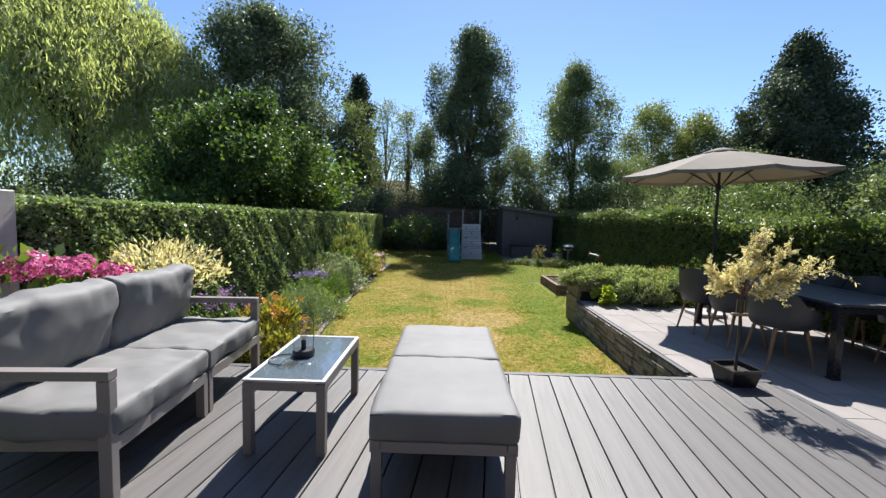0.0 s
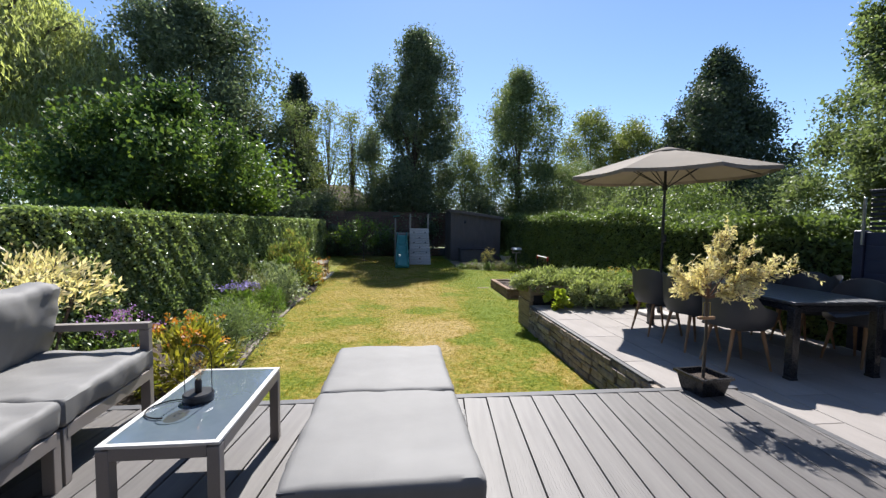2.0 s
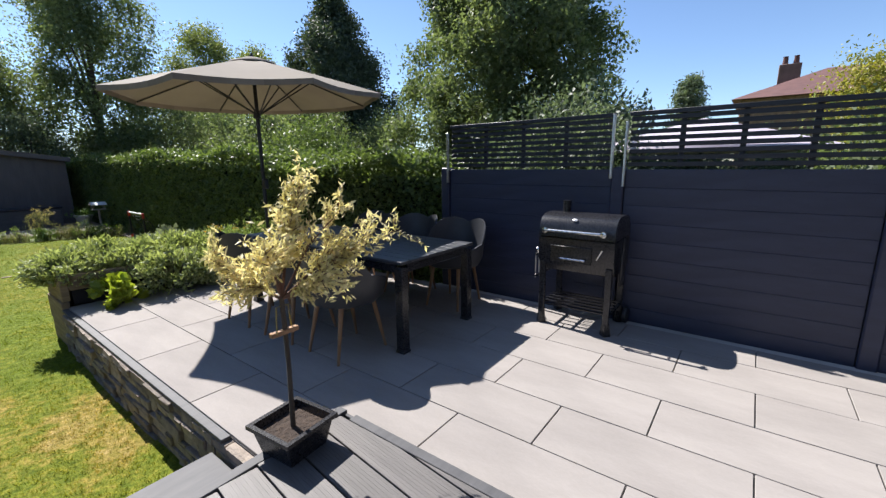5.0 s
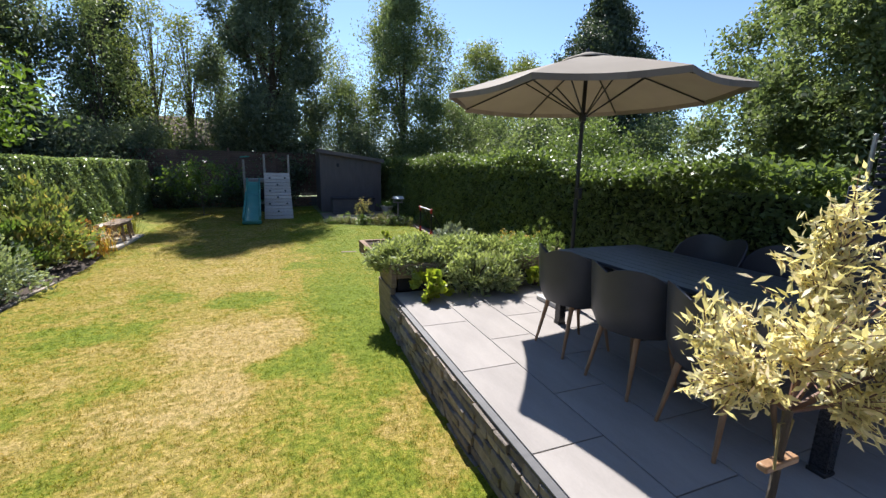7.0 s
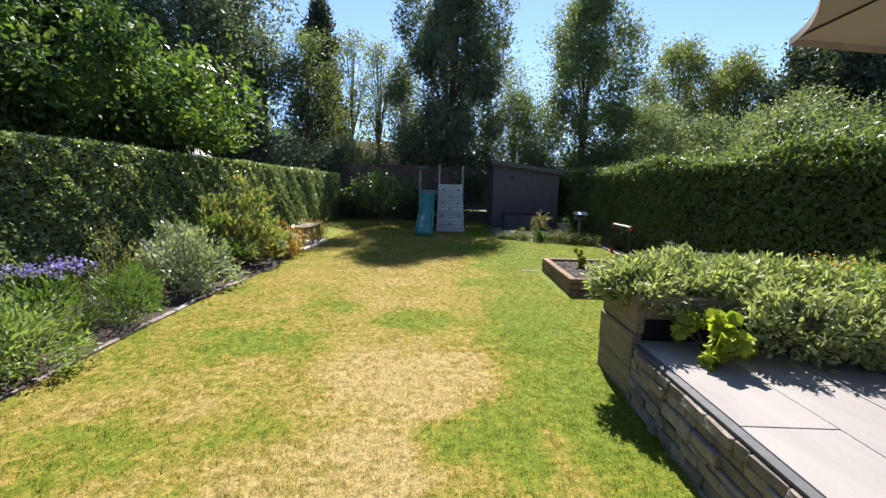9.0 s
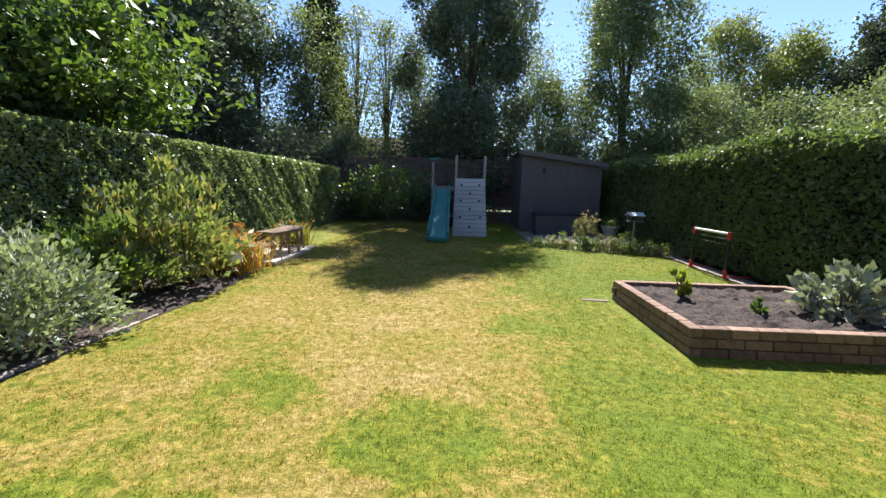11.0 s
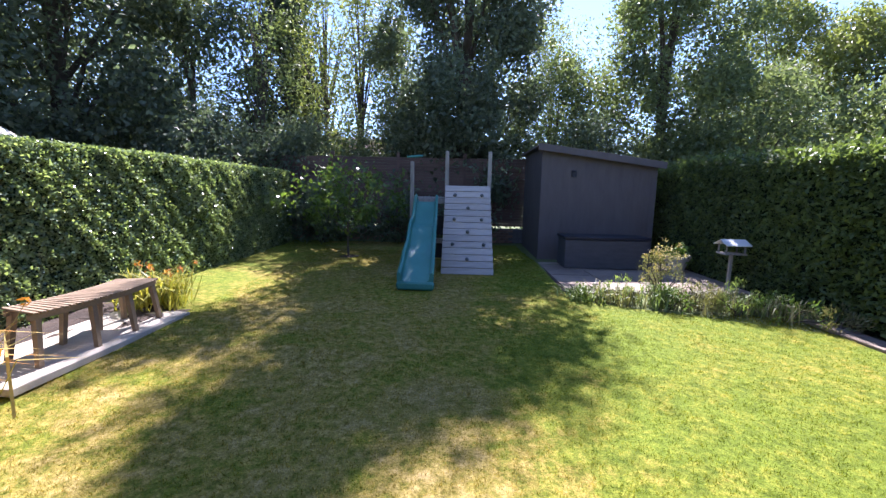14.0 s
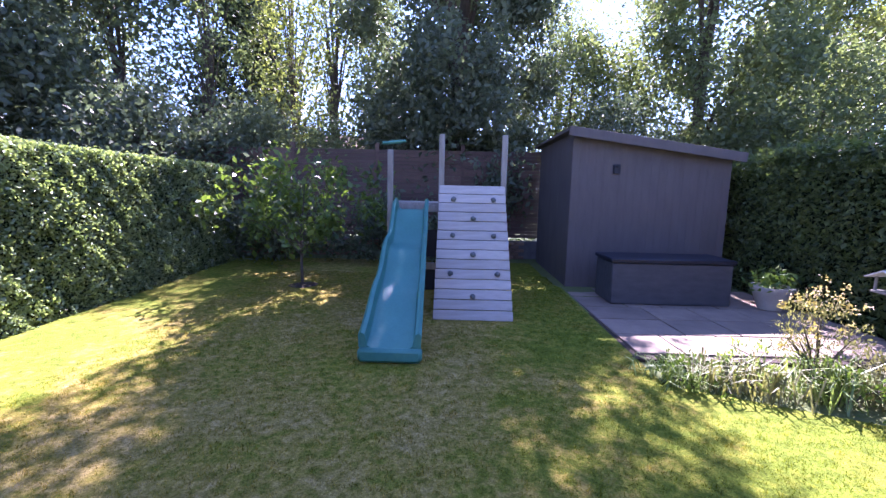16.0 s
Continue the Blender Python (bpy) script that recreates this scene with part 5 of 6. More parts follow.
    tube(bm, [(-0.05, -0.02, 0.61), (-0.03, 0, 0.73), (0.03, 0, 0.73), (0.05, 0.02, 0.61)], 0.004, 5)
    part("hanging_cord", bm, STRAW, p)
    part("wooden_swing", boxes(((0, 0, 0.605), (0.14, 0.03, 0.022)), bev=0.004), LEGWOOD, p, "small wooden hanging ornament")


potted_tree()


def shrub(name, x, y, z, r, h, mat, n, length, width, label, category="shrub", seed=1, up=0.5, stems=8, extra=(), squash=1.0, lift=0.0):
    """A bushy plant: leaves in clumps over a rounded, uneven mound, with stems."""
    global RNG
    RNG = np.random.default_rng(seed)
    s = thing(name, Matrix.Translation((x, y, z)), label, category)
    k = max(8, n // 26)
    a, q, t = RNG.uniform(0, 2 * math.pi, k), np.sqrt(RNG.random(k)), RNG.random(k)
    rr = r * q * (1 + 0.2 * np.sin(3 * a + seed))
    zz = h * (0.1 + 0.9 * t * np.sqrt(np.clip(1 - 0.8 * q ** 2, 0.08, 1)))
    c = np.stack([rr * np.cos(a), rr * np.sin(a) * squash, zz], 1)
    pts = clumps(c, 26, r * 0.13)
    pts[:, 2] = np.clip(pts[:, 2], 0.01, h * 1.15) + lift
    c[:, 2] += lift
    out = pts - np.array([0, 0, h * 0.2 + lift])
    along = out / (np.linalg.norm(out, axis=1, keepdims=True) + 1e-6) + unit(len(pts)) * 0.9 + np.array([0, 0, up])
    along /= np.linalg.norm(along, axis=1, keepdims=True)
    quads("foliage", leaves(pts, length, width, along), mat, s)
    bm = bmesh.new()
    for j in range(stems):
        e = Vector(c[j])
        tube(bm, [(e.x * 0.12, e.y * 0.12, -0.02), (e.x * 0.5, e.y * 0.5, e.z * 0.6), e], [0.012, 0.009, 0.004], 5, False)
    part("stem", bm, BARK, s)
    for fm, fn, fl, fw, lo in extra:
        if fm is PINK:
            # mop-head blooms: florets over small balls
            a, q = RNG.uniform(0, 2 * math.pi, 34), np.sqrt(RNG.random(34))
            c = np.stack([r * q * np.cos(a), r * q * np.sin(a), h * (0.72 + 0.3 * np.sqrt(1 - 0.7 * q ** 2) * RNG.uniform(0.7, 1, 34))], 1)
            ball = unit(34 * 110) * RNG.uniform(0.055, 0.085, (34, 1)).repeat(110, axis=0)
            quads("blossom", leaves(np.repeat(c, 110, axis=0) + ball * np.array([1, 1, 0.75]), 0.03, 0.028), fm, s)
            continue
        k = max(6, fn // 14)
        a, q = RNG.uniform(0, 2 * math.pi, k), np.sqrt(RNG.random(k)) * 0.95
        c = np.stack([r * q * np.cos(a), r * q * np.sin(a) * squash, h * (lo + (1.08 - lo) * RNG.random(k) * np.sqrt(1 - 0.6 * q ** 2))], 1)
        quads("blossom", leaves(clumps(c, 14, r * 0.05 + 0.008), fl, fw), fm, s)
    return s


def tufts(name, x, y, z, rx, ry, h, mat, n, label, seed=1, width=0.012, arch=0.5):
    """Strap leaves arching from a clump."""
    global RNG
    RNG = np.random.default_rng(seed)
    s = thing(name, Matrix.Translation((x, y, z)), label, "ornamental grass")
    b = np.stack([RNG.normal(size=n) * rx * 0.4, RNG.normal(size=n) * ry * 0.4, np.zeros(n)], 1)
    d = unit(n) * np.array([rx, ry, 0]) * arch
    hh = h * RNG.uniform(0.55, 1.1, n)[:, None]
    m = b + d * 0.45 + np.array([0, 0, 1]) * hh * 0.75
    t = b + d * 1.3 + np.array([0, 0, 1]) * hh * RNG.uniform(0.55, 1.05, (n, 1))
    w = np.cross(d + 1e-6, np.array([0, 0, 1.0]))
    w = w / (np.linalg.norm(w, axis=1, keepdims=True) + 1e-6) * width
    v = np.stack([b - w, b + w, m + w, m - w, m - w, m + w, t + w * 0.15, t - w * 0.15], 1).reshape(-1, 3)
    quads("foliage", v, mat, s)
    return s


# ---- planter on the patio ----
def planter():
    p = thing("sleeper_planter", None, "raised planter of weathered oak sleepers at the patio end", "planter")
    # side towards the lawn: broad boards, slightly out of line
    for k, (lo, hi, dx) in enumerate(((-0.03, 0.235, 0.0), (0.24, 0.515, -0.006), (0.52, 0.80, 0.008))):
        part("side_board", boxes(((2.43 + dx, 7.81, (lo + hi) / 2), (0.07, 0.64, hi - lo)), bev=0.008), SLEEPER, p)
    part("sleeper", boxes(((3.75, 7.54, 0.715), (2.56, 0.09, 0.17)), bev=0.01), SLEEPER, p)
    # added black strip: the shade of the recess below the front sleeper
    part("recess_shade", boxes(((3.75, 7.60, 0.54), (2.5, 0.06, 0.18)), bev=0.005), SLAT, p, "dark strip standing in for the shaded recess under the sleeper")
    part("back_board", boxes(((3.75, 8.10, 0.40), (2.56, 0.06, 0.80)), bev=0.008), SLEEPER, p)
    part("end_board", boxes(((5.06, 7.81, 0.40), (0.06, 0.52, 0.80)), bev=0.008), SLEEPER, p)
    part("soil", boxes(((3.74, 7.85, 0.38), (2.5, 0.42, 0.72))), SOIL, p)


planter()
SAGES = [(2.55, 7.80, 0.32, 0.36), (2.88, 7.88, 0.33, 0.38), (3.25, 7.80, 0.38, 0.34), (3.6, 7.85, 0.38, 0.36), (3.95, 7.8, 0.38, 0.32), (2.72, 7.98, 0.36, 0.32), (3.4, 8.0, 0.38, 0.34)]
for i, (sx, sy, sr, sh) in enumerate(SAGES):
    shrub("sage_bush", sx, sy, 0.68, sr, sh, SAGE, 4600, 0.07, 0.022, "grey-green sage spilling over the sleeper planter", "herb", 50 + i, 0.2)
shrub("oregano_bush", 4.3, 7.85, 0.68, 0.42, 0.36, PERENNIAL, 4200, 0.035, 0.018, "bushy yellow-green herb with reddish flower tips", "herb", 58, 0.5, 8, ((RUST, 120, 0.03, 0.02, 0.9),))
shrub("sage_bush", 3.75, 7.34, PATIO, 0.28, 0.46, SAGE, 2600, 0.07, 0.022, "grey-green sage trailing down to the paving", "herb", 64, 0.1)
shrub("sage_bush", 3.40, 7.36, PATIO, 0.32, 0.54, SAGE, 3000, 0.07, 0.022, "grey-green sage trailing down to the paving", "herb", 60, 0.1)
shrub("lime_plant", 2.84, 7.28, PATIO, 0.27, 0.33, LIME, 300, 0.095, 0.088, "lime-yellow rounded leaves at the foot of the planter", "plant", 61, 0.2, 5)
shrub("lime_plant", 4.3, 7.36, PATIO, 0.18, 0.26, LIME, 200, 0.085, 0.075, "lime-yellow rounded leaves at the foot of the planter", "plant", 62, 0.2, 5)
for i, (lx, ly, lh) in enumerate(((4.72, 7.8, 0.62), (4.9, 7.75, 0.42), (4.6, 7.95, 0.5))):
    shrub("rosemary", lx, ly, 0.68, 0.13, lh, PERENNIAL, 1100, 0.03, 0.006, "upright feathery rosemary sprigs in the planter", "herb", 320 + i, 1.4, 6)


# ---- raised vegetable bed ----
def brick_bed():
    b = thing("raised_bed", None, "raised vegetable bed of reclaimed bricks filled with soil", "raised bed")
    x0, x1, y0, y1 = 2.84, 5.05, 10.62, 12.42
    bm = boxes((((x0 + x1) / 2, (y0 + y1) / 2, 0.07), (x1 - x0 - 0.2, y1 - y0 - 0.2, 0.22)))
    # raked clods over the fill
    grid = []
    for j in range(56):
        y = y0 + 0.09 + (y1 - y0 - 0.2) * j / 55
        grid.append([bm.verts.new((x0 + 0.1 + (x1 - x0 - 0.2) * i / 67, y, 0.195 + 0.045 * abs(noise.noise((i * 0.7, j * 0.7, 0))) + 0.05 * noise.noise((i * 0.22, j * 0.22, 4)))) for i in range(68)])
    for r0, r1 in zip(grid, grid[1:]):
        for i in range(67):
            bm.faces.new((r0[i], r0[i + 1], r1[i + 1], r1[i]))
    part("soil", bm, SOIL, b)
    long = box_mesh("brick", (0.105, 0.222, 0.082), BRICK, 0.006)
    for r in range(3):
        for s, xx in ((0, x0 + 0.055), (1, x1 - 0.055)):
            y = y0 + (0.165 if r % 2 else 0.06)
            while y < y1 - 0.10:
                piece("brick", long, b, pose(xx + random.uniform(-0.004, 0.004), y, 0.03 + r * 0.09, 0, random.uniform(-1.5, 1.5), random.uniform(-1.5, 1.5)))
                y += 0.231
        for s, yy in ((0, y0 + 0.0), (1, y1 - 0.02)):
            x = x0 + (0.113 if r % 2 else 0.222)
            while x < x1 - 0.09:
                piece("brick", long, b, pose(x, yy, 0.03 + r * 0.09, 0, random.uniform(-1.5, 1.5), 90 + random.uniform(-1.5, 1.5)))
                x += 0.231


brick_bed()
shrub("seedling", 3.36, 11.75, 0.2, 0.1, 0.62, LIME, 90, 0.09, 0.055, "young pale green plant in the raised bed", "plant", 70, 0.8, 4)
shrub("seedling", 3.9, 11.3, 0.2, 0.09, 0.16, GREENBED, 60, 0.05, 0.03, "small seedling in the raised bed", "plant", 71, 0.8, 4)
shrub("courgette_plant", 4.75, 11.35, 0.2, 0.42, 0.5, GREYLEAF, 800, 0.11, 0.07, "silvery broad-leaved vegetable plant in the raised bed", "plant", 72, 0.4, 8)


# ---- play tower ----
def play_tower():
    z = 0.10
    p = thing("play_tower", Matrix.Translation((0, 0, z)), "garden play tower with climbing wall and green slide", "play tower")
    lo, hi, zt = (0.60, 18.14), (0.63, 18.85), 1.56
    n = 14
    wallh = math.hypot(zt, hi[1] - lo[1])
    tilt = math.atan2(hi[1] - lo[1], zt)
    cw = part("climbing_wall", boxes(((0.74, 18.93, zt / 2 - 0.06), (0.06, 0.05, zt - 0.14)), ((1.36, 18.93, zt / 2 - 0.06), (0.06, 0.05, zt - 0.14))), GREYWOOD, p)
    hold = surface("climbing_hold", (0.06, 0.07, 0.07), (0.13, 0.14, 0.14), 5, 60, 0.5, bump=0.3)
    for k in range(n):
        q = (k + 0.5) / n
        w = 0.93 - 0.10 * q
        b = part("board", box(bmesh.new(), (0, 0, 0), (w, 0.022, wallh / n - 0.008), 0.003), WHITEWOOD, cw, "", Matrix.Translation((1.055 - 0.02 * q, 18.14 + 0.71 * q, zt * q)) @ Matrix.Rotation(-tilt, 4, "X"))
    for hx, hq in ((0.80, 0.89), (1.30, 0.89), (1.05, 0.74), (0.80, 0.61), (1.30, 0.61), (1.05, 0.47), (0.78, 0.33), (1.34, 0.33), (1.05, 0.17)):
        bm = bmesh.new()
        bmesh.ops.create_icosphere(bm, subdivisions=2, radius=0.034)
        for v in bm.verts:
            v.co *= 1 + 0.3 * noise.noise(v.co * 40 + Vector((hx * 9, hq * 9, 0)))
            v.co.y *= 0.8
        part("climbing_hold", bm, hold, cw, "", pose(hx, 18.14 + 0.71 * hq - 0.035, zt * hq))
    # frame posts
    for x, y, h in ((0.64, 18.9, 2.2), (1.44, 18.9, 2.2), (-0.02, 18.9, 2.0), (0.64, 20.0, 1.32), (1.44, 20.0, 1.32), (-0.02, 20.0, 1.32)):
        part("post", boxes(((x, y, h / 2), (0.07, 0.07, h)), bev=0.006), GREYWOOD, p)
    for k in range(11):
        part("platform_board", boxes(((0.71, 18.95 + 0.1 * k, 1.32), (1.5, 0.092, 0.03)), bev=0.003), GREYWOOD, p)
    for c, w in (((0.71, 18.9, 1.26), 1.5), ((0.71, 20.0, 1.26), 1.5), ((0.31, 18.9, 0.5), 0.66)):
        part("beam", boxes((c, (w, 0.05, 0.09)), bev=0.004), GREYWOOD, p)
    for zc in (0.35, 0.8):
        part("panel", boxes(((0.31, 18.93, zc), (0.6, 0.018, 0.36)), bev=0.002), SLAT, p, "dark panel behind the slide")
    part("telescope", tube(bmesh.new(), [(-0.12, 18.9, 2.08), (0.10, 18.9, 2.1), (0.18, 18.9, 2.11)], [0.02, 0.024, 0.018], 12), SLIDE, p, "green toy telescope")
    # slide: a trough swept down a wavy line
    bm = bmesh.new()
    path = []
    for i in range(33):
        q = i / 32
        y = 18.75 - 1.82 * q
        zz = 1.25 * (1 - q) ** 1.08 + 0.12 * q + 0.062 * math.sin(q * 3 * 2 * math.pi) * (1 - q) * 1.3
        path.append((y, zz))
    sect = [(-0.265, 0.0), (-0.27, 0.11), (-0.245, 0.135), (-0.215, 0.12), (-0.195, 0.02), (-0.16, 0.0), (0.16, 0.0), (0.195, 0.02), (0.215, 0.12), (0.245, 0.135), (0.27, 0.11), (0.265, 0.0), (0.2, -0.02), (-0.2, -0.02)]
    rings = []
    for i, (y, zz) in enumerate(path):
        q = i / 32
        cx = 0.275 - 0.005 * q
        sw = 0.80 + 0.22 * q
        rings.append([bm.verts.new((cx + sx * sw, y, zz + sz)) for sx, sz in sect])
    for r0, r1 in zip(rings, rings[1:]):
        for k in range(len(sect)):
            bm.faces.new((r0[k], r0[(k + 1) % len(sect)], r1[(k + 1) % len(sect)], r1[k]))
    bm.faces.new(rings[0])
    bm.faces.new(rings[-1][::-1])
    bmesh.ops.recalc_face_normals(bm, faces=bm.faces[:])
    part("slide", bm, SLIDE, p, "teal green wavy plastic slide")
    part("slide_foot", boxes(((0.27, 16.95, 0.055), (0.56, 0.12, 0.13)), bev=0.03), SLIDE, p)


play_tower()


# ---- end of the garden ----
def flagstones():
    f = thing("flagstone_terrace", None, "small terrace of worn sandstone flags by the shed", "paving", "", "structure")
    part("bed", boxes(((4.0, 18.6, 0.035), (3.05, 2.9, 0.12))), SOIL, f)
    rnd = random.Random(8)
    y = 17.25
    for r in range(5):
        x = 2.55 + (0.2 if r % 2 else 0)
        x = 2.55
        while x < 5.3:
            w = rnd.choice((0.45, 0.6, 0.75))
            w = min(w, 5.4 - x)
            if w > 0.15:
                part("flagstone", box(bmesh.new(), (x + w / 2, y + 0.27, 0.10 + rnd.uniform(-0.004, 0.004)), (w - 0.015, 0.525, 0.035), 0.006), SANDSTONE, f)
            x += w
        y += 0.54


flagstones()


def storage_box():
    s = thing("storage_box", pose(3.76, 19.3, 0.12), "long dark storage chest against the shed", "storage box")
    part("body", boxes(((0, 0, 0.28), (1.6, 0.6, 0.56)), bev=0.01), DECK_DARK, s)
    part("lid", boxes(((0, 0, 0.595), (1.66, 0.65, 0.06)), bev=0.012), SLAT, s)


storage_box()


def bird_table():
    b = thing("bird_table", pose(5.12, 17.5, 0.05) @ Matrix.Scale(0.86, 4), "wooden bird table with a white pitched roof", "bird table")
    part("post", boxes(((0, 0, 0.36), (0.05, 0.05, 0.74)), bev=0.004), GREYWOOD, b)
    part("tray", boxes(((0, 0, 0.74), (0.38, 0.28, 0.025)), bev=0.003), GREYWOOD, b)
    for x in (-0.16, 0.16):
        for y in (-0.11, 0.11):
            part("corner_post", boxes(((x, y, 0.83), (0.022, 0.022, 0.16))), GREYWOOD, b)
    bm = bmesh.new()
    for s in (-1, 1):
        m = Matrix.Translation((0, s * 0.095, 0.945)) @ Matrix.Rotation(radians(-s * 25), 4, "X")
        box(bm, (0, 0, 0), (0.44, 0.23, 0.015), 0.002, m)
    part("roof", bm, WHITE, b)


bird_table()


def goal():
    g = thing("toy_goal", pose(5.12, 14.33, 0.05), "small red football goal with a black net", "goal")
    part("crossbar", tube(bmesh.new(), [(0, -0.5, 0.72), (0, 0.5, 0.72)], 0.022, 10), WHITE, g)
    for y in (-0.5, 0.5):
        post = part("goal_post", tube(bmesh.new(), [(0, y, 0.0), (0, y, 0.74)], 0.02, 10), BLACK, g)
        part("corner_joint", tube(bmesh.new(), [(0, y, 0.62), (0, y, 0.75)], 0.03, 10), RED, post)
        part("foot_joint", tube(bmesh.new(), [(0, y, 0.0), (0, y, 0.14)], 0.03, 10), RED, post)
        part("base_bar", tube(bmesh.new(), [(0, y, 0.02), (0.4, y, 0.02)], 0.018, 8), RED, g)
        part("stay", tube(bmesh.new(), [(0, y, 0.72), (0.4, y, 0.02)], 0.008, 6), BLACK, g)
    bm = bmesh.new()
    for k in range(13):
        y = -0.5 + k / 12
        tube(bm, [(0.02, y, 0.72), (0.4, y, 0.02)], 0.003, 3, False)
    for k in range(8):
        q = k / 7
        tube(bm, [(0.02 + 0.38 * q, -0.5, 0.72 - 0.7 * q), (0.02 + 0.38 * q, 0.5, 0.72 - 0.7 * q)], 0.003, 3, False)
    part("net", bm, NET, g)


goal()


def bench():
    b = thing("garden_bench", pose(-2.45, 14.6, 0.105), "curved backless wooden slatted bench", "bench")
    n = 26
    rad, half = 2.2, 0.62
    # the seat curves towards the lawn
    def on(q, off):
        a = (q - 0.5) * 2 * half / rad * 1.0
        return Vector(((rad + off) * math.cos(a) - rad, (rad + off) * math.sin(a), 0)), a
    for off in (-0.15, 0.15):
        bm = bmesh.new()
        pts = [on(i / 12, off)[0] + Vector((0, 0, 0.40)) for i in range(13)]
        tube(bm, pts, 0.028, 4)
        part("seat_rail", bm, BENCHWOOD, b)
    me = box_mesh("slat", (0.40, 0.036, 0.018), BENCHWOOD, 0.003)
    for k in range(n):
        c, a = on((k + 0.5) / n, 0)
        piece("slat", me, b, Matrix.Translation((c.x, c.y, 0.435)) @ Matrix.Rotation(a, 4, "Z"))
    for q in (0.04, 0.36, 0.66, 0.96):
        for off in (-0.14, 0.14):
            c, a = on(q, off)
            part("leg", tube(bmesh.new(), [(c.x, c.y, 0.40), (c.x + off * 0.25, c.y + (q - 0.5) * 0.1, 0.0)], [0.032, 0.028], 4), BENCHWOOD, b)


bench()
pad = thing("bench_pad", None, "worn stone slab strip under the bench", "paving", "", "structure")
part("slab", boxes(((-2.6, 14.55, 0.075), (0.84, 1.9, 0.06)), bev=0.006), PALE_SLAB, pad)


def border_lamp():
    l = thing("garden_lamp", pose(-2.36, 12.75, 0.02), "white globe garden lamp on a short dark stake", "lamp")
    bm = bmesh.new()
    bmesh.ops.create_uvsphere(bm, u_segments=20, v_segments=14, radius=0.1, matrix=Matrix.Translation((0, 0, 0.30)))
    part("globe", bm, WHITE, l)
    part("stake", tube(bmesh.new(), [(0, 0, 0), (0, 0, 0.24)], 0.012, 8), BLACK, l)


border_lamp()


def stone_pot():
    p = thing("plant_pot", pose(5.05, 18.95, 0.12), "pale stone bowl pot with trailing plant", "plant pot")
    part("bowl", lathe(bmesh.new(), [(0.0, 0.0), (0.13, 0.0), (0.15, 0.05), (0.21, 0.22), (0.25, 0.28), (0.25, 0.31), (0.22, 0.31), (0.2, 0.26), (0.0, 0.26)], 24), CREAM, p)
    global RNG
    RNG = np.random.default_rng(80)
    pts = RNG.normal(size=(260, 3)) * np.array([0.14, 0.14, 0.07]) + np.array([0, 0, 0.38])
    quads("foliage", leaves(pts, 0.09, 0.04), GREENBED, p)


stone_pot()

# loose planting at the end of the lawn
rnd9 = random.Random(9)
for i, (fx, fy, h) in enumerate(((2.62, 16.75, 0.22), (2.9, 16.65, 0.28), (3.25, 16.55, 0.3), (3.6, 16.5, 0.34), (3.95, 16.45, 0.3), (4.3, 16.4, 0.34), (4.65, 16.35, 0.28), (4.95, 16.15, 0.24))):
    tufts("grass_tuft", fx, fy, 0.06, 0.3, 0.26, h * 1.1, (PERENNIAL, AIRY, AIRY)[i % 3], 80, "tuft of long grassy leaves at the lawn end", 90 + i, 0.007, 0.7)
shrub("dried_hydrangea", 3.75, 16.75, 0.08, 0.3, 0.82, AIRY, 1500, 0.03, 0.010, "straggly shrub with pale dried flower heads", "shrub", 99, 0.8, 12, ((WHEAT, 260, 0.02, 0.016, 0.7), (STRAW, 160, 0.04, 0.02, 0.3)))

for i, (x, y, r, h, m) in enumerate(((2.75, 16.7, 0.24, 0.2, GREENBED), (3.2, 16.7, 0.26, 0.3, PERENNIAL), (3.75, 16.5, 0.3, 0.3, GREENBED), (4.15, 16.5, 0.3, 0.34, AIRY), (4.5, 16.3, 0.3, 0.36, PERENNIAL), (4.95, 16.1, 0.32, 0.26, GREENBED), (5.25, 15.8, 0.26, 0.2, AIRY))):
    shrub("low_plant", x, y, 0.06, r * 1.1, h * 1.25, m, 620, 0.05, 0.016, "straggly low plant in the bed at the lawn end", "plant", 200 + i, 0.7, 7)

# sapling in the grass
tree("sapling", -1.45, 19.6, 0.12, 1.95, 1.2, BRIGHTLEAF, 1500, 0.15, "young leafy sapling in a bare soil ring", "round", 0.33, 130, 20, 0.022, 0.13, limbs=12, lobe=1.8, pulled=0.8)
ring = part("soil_ring", lathe(bmesh.new(), [(0.0, 0.025), (0.22, 0.02), (0.28, 0.0)], 20, (-1.45, 19.6, 0.125)), SOIL)
tagged(ring, "ring of bare soil round the sapling", "soil", "", "structure")
for i, (x, y, h, r) in enumerate(((-2.6, 21.6, 1.7, 0.9), (-0.6, 21.8, 1.6, 0.8), (0.9, 21.9, 1.3, 0.8), (-2.9, 22.1, 1.8, 0.7))):
    shrub("border_shrub", x, y, 0.12, r, h, TREE_DARK, 2200, 0.11, 0.06, "dark leafy shrub in front of the end fence", "shrub", 140 + i, 0.3)

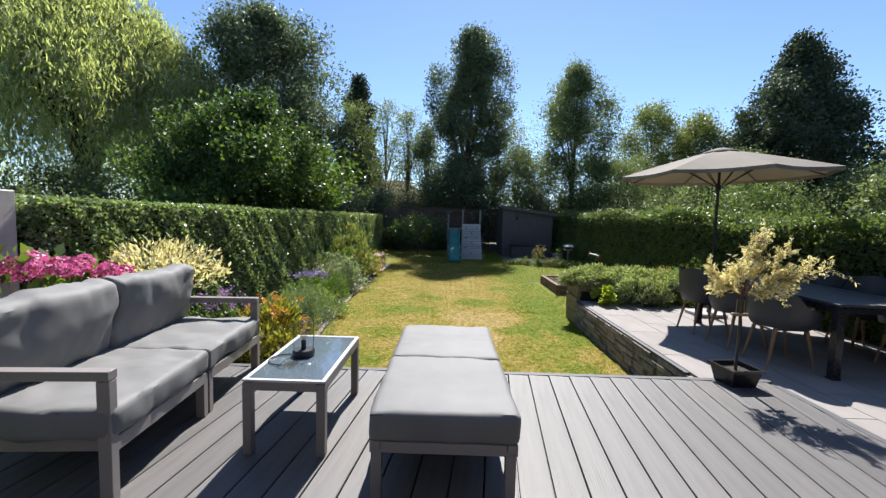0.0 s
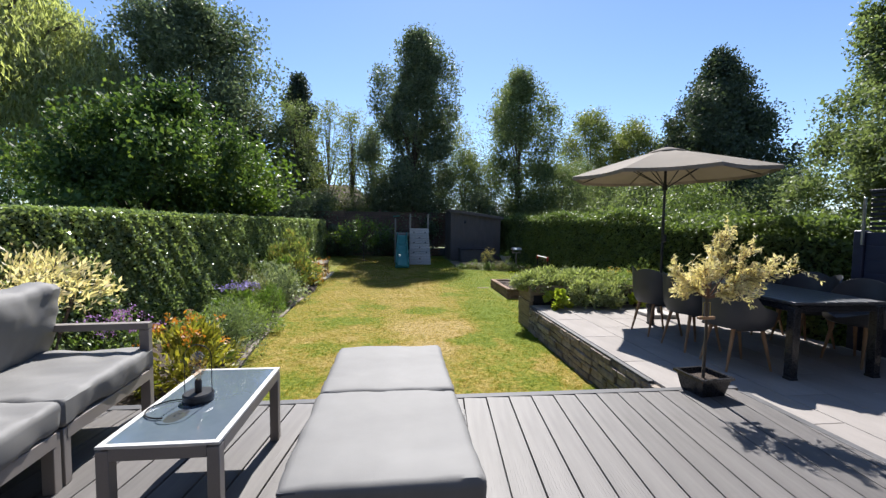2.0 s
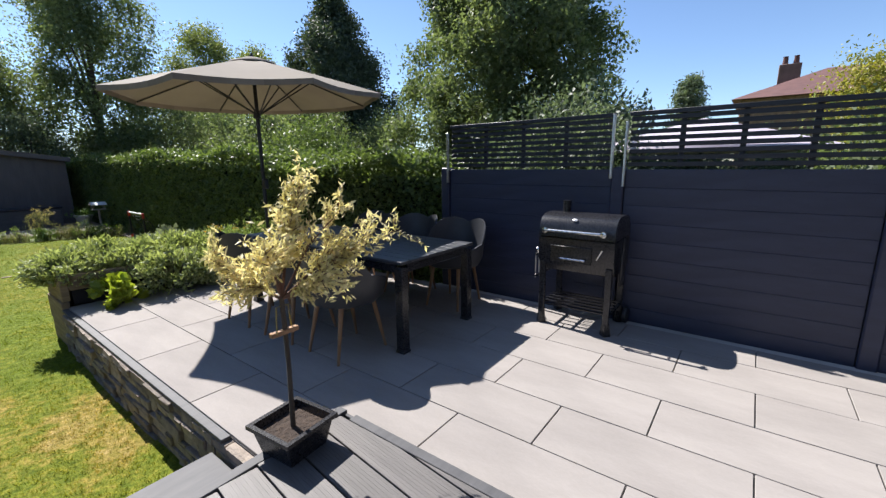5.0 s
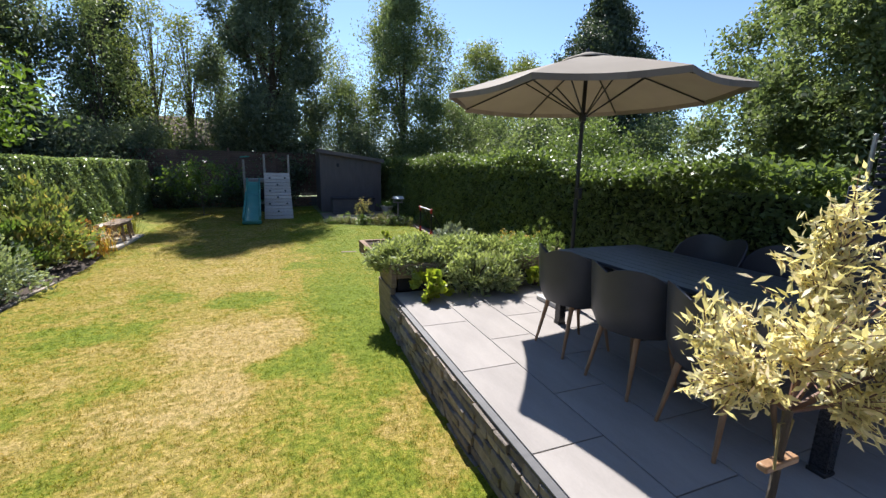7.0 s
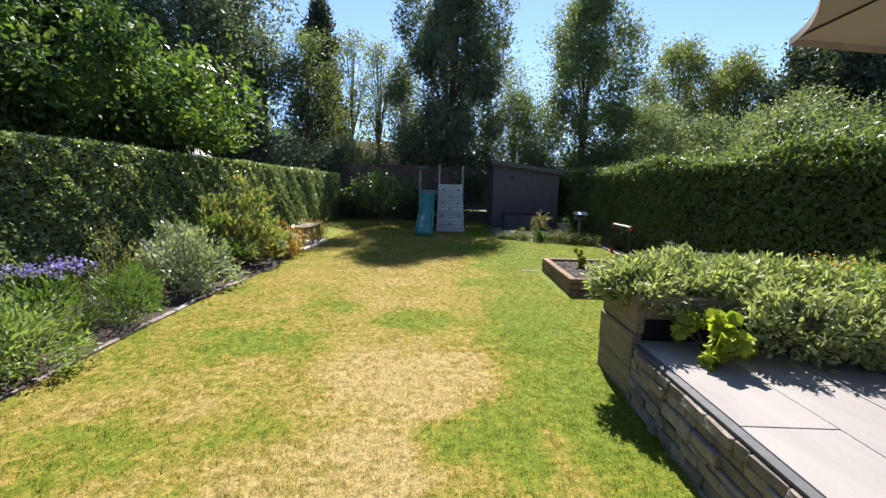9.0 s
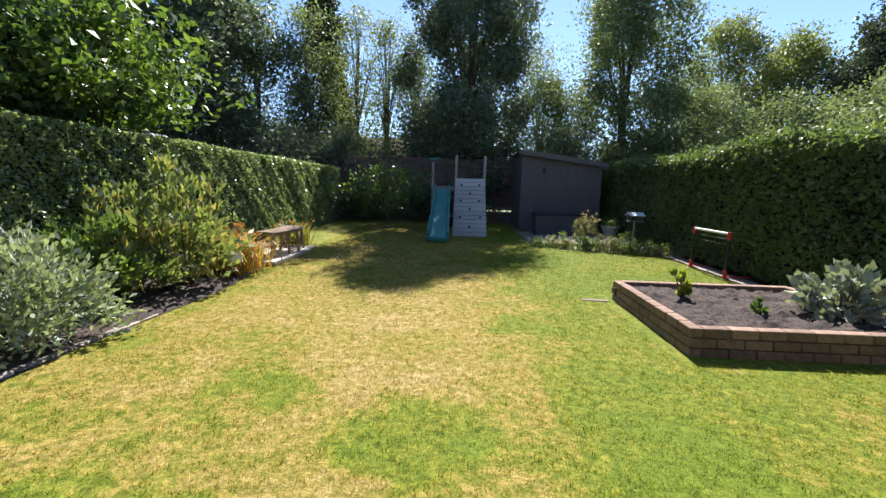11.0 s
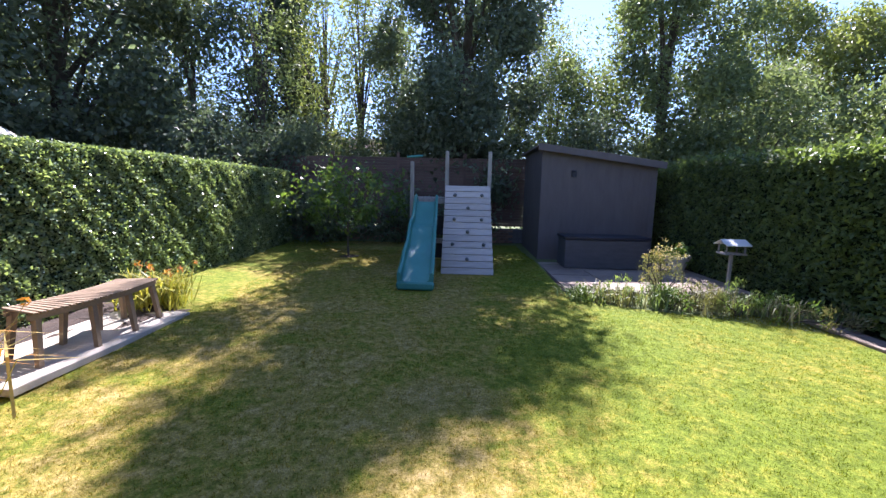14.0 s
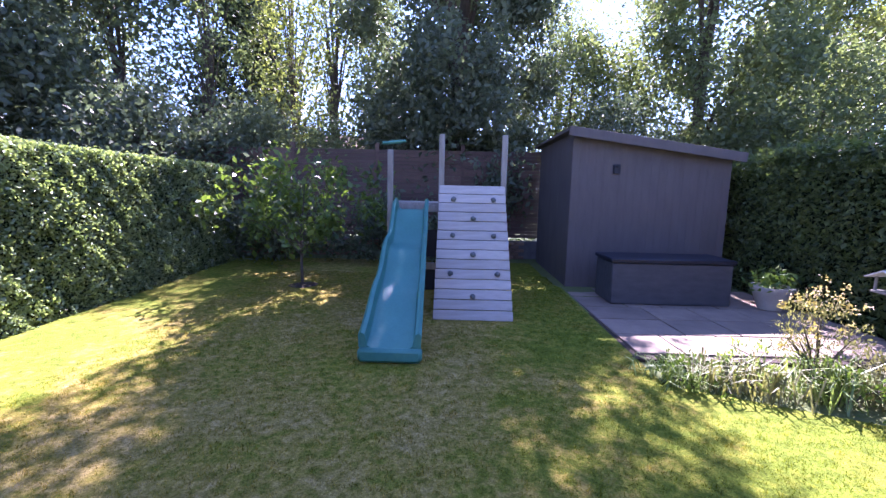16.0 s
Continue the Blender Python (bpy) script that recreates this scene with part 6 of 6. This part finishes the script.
# ---- the long border ----
BORDER = [
    ("hydrangea", -3.05, 2.85, 0.62, 1.5, GREENBED, 1800, 0.11, 0.07, "hydrangea covered in deep pink flower heads", ((PINK, 4200, 0.028, 0.026, 0.6),)),
    ("verbena", -2.95, 5.2, 0.34, 0.85, GREENBED, 500, 0.05, 0.02, "tall purple-flowered perennials in the border", ((MAUVE, 420, 0.024, 0.02, 0.75),)),
    ("golden_shrub", -2.32, 5.3, 0.42, 0.74, YELLOWLEAF, 1500, 0.11, 0.035, "yellow-green shrub tinged orange at the border edge", ((ORANGELEAF, 240, 0.06, 0.022, 0.6),)),
    ("rounded_shrub", -2.26, 6.35, 0.36, 0.78, ROUNDLEAF, 5200, 0.034, 0.017, "rounded dense green shrub by the lawn", ()),
    ("leafy_perennial", -2.5, 7.55, 0.42, 0.52, PERENNIAL, 3200, 0.06, 0.022, "soft fresh green perennial clump", ()),
    ("leafy_perennial", -2.95, 7.2, 0.36, 0.5, PERENNIAL, 1800, 0.07, 0.028, "soft fresh green perennial clump", ()),
    ("agapanthus", -2.9, 8.35, 0.36, 0.66, GREENBED, 1000, 0.11, 0.018, "blue-purple agapanthus flowers over strappy leaves", ((PURPLE, 420, 0.03, 0.022, 0.93),)),
    ("rosemary_bush", -2.5, 8.85, 0.30, 0.62, GREENBED, 3800, 0.05, 0.009, "upright dark rosemary-like shrub", ()),
    ("grey_shrub", -3.0, 9.25, 0.36, 1.0, AIRY, 1500, 0.05, 0.010, "airy brownish-green shrub in the flower border", ()),
    ("silver_shrub", -2.74, 10.15, 0.52, 0.9, VARIEGATED, 3600, 0.075, 0.036, "white-edged variegated shrub catching the light", ()),
    ("leafy_shrub", -3.0, 11.15, 0.42, 1.0, GREENBED, 1800, 0.07, 0.035, "leafy green border shrub against the hedge", ()),
    ("border_shrub", -2.84, 12.35, 0.58, 1.7, OLIVE, 1900, 0.13, 0.05, "tall olive-green shrub against the hedge", ()),
    ("border_shrub", -2.95, 11.55, 0.42, 1.3, OLIVE, 1500, 0.13, 0.05, "loose leafy shrub against the hedge", ()),
    ("low_shrub", -2.95, 13.1, 0.4, 0.7, YELLOWLEAF, 1000, 0.06, 0.03, "low yellowish shrub by the bench", ()),
]
for i, (nm, x, y, r, h, m, n, ln, wd, lab, ex) in enumerate(BORDER):
    shrub(nm, x + 0.04, y, 0.03, r * 1.14, h, m, n, ln, wd, lab, "shrub", 160 + i, 0.45, 9, ex)
shrub("variegated_shrub", -3.0, 4.25, 0.03, 0.56, 0.52, CREAMLEAF, 1500, 0.07, 0.022, "cream-leaved dappled willow shrub behind the sofa", "shrub", 159, 0.5, 14, (), 1.0, 1.08)
def lily_flowers(lily, n, rx, ry, h, seed):
    global RNG
    RNG = np.random.default_rng(seed)
    c = np.stack([RNG.normal(size=n) * rx * 0.45, RNG.normal(size=n) * ry * 0.45, h * RNG.uniform(0.8, 1.15, n)], 1)
    quads("blossom", leaves(clumps(c, 7, 0.02), 0.06, 0.022), ORANGELEAF, lily)
    bm = bmesh.new()
    for x, y, z in c:
        tube(bm, [(x * 0.4, y * 0.4, 0), (x * 0.8, y * 0.8, z * 0.6), (x, y, z)], [0.004, 0.003, 0.002], 4, False)
    part("stem", bm, STRAW, lily)


lily_a = tufts("day_lily", -2.62, 13.2, 0.03, 0.5, 0.45, 0.62, RUST, 420, "arching orange-brown strap leaves with orange flowers", 180, 0.009, 0.9)
lily_b = tufts("day_lily", -2.75, 15.75, 0.05, 0.4, 0.35, 0.5, YELLOWLEAF, 320, "arching yellow-green strap leaves beside the bench", 181, 0.009, 0.9)
lily_flowers(lily_a, 26, 0.5, 0.45, 0.62, 182)
lily_flowers(lily_b, 10, 0.4, 0.35, 0.5, 183)


# ---- stone along the hedge foot, a slab in the grass ----
def edging_slabs():
    e = thing("edging_path", None, "narrow pale stone edging along the laurel hedge", "edging", "", "structure")
    rnd = random.Random(14)
    y = 12.75
    while y < 16.0:
        L = rnd.choice((0.42, 0.5, 0.58))
        part("edging_slab", box(bmesh.new(), (5.27 + rnd.uniform(-0.012, 0.012), y + L / 2, lawn_z(5.2, y) + 0.012), (0.27, L - 0.015, 0.045), 0.008), SANDSTONE, e)
        y += L
    slab = thing("sunken_slab", pose(2.58, 12.27, lawn_z(2.58, 12.27) - 0.004, 0, 0, -4), "narrow pale slab sunk in the lawn by the raised bed", "slab")
    part("stone", box(bmesh.new(), (0, 0, 0), (0.34, 0.07, 0.03), 0.008), SANDSTONE, slab)


edging_slabs()


def hedge_parasol():
    u = thing("pale_parasol", pose(-7.15, 17.5, -0.07), "plain pale grey parasol showing over the clipped hedge", "umbrella")
    part("pole", tube(bmesh.new(), [(0, 0, 0.05), (0, 0, 2.62)], 0.02, 10), POLE, u)
    part("canopy", lathe(bmesh.new(), [(1.15, 2.02), (1.18, 2.02), (1.15, 2.08), (0.62, 2.42), (0.34, 2.60), (0.05, 2.64), (0.001, 2.645)], 8), CREAM, u)


hedge_parasol()
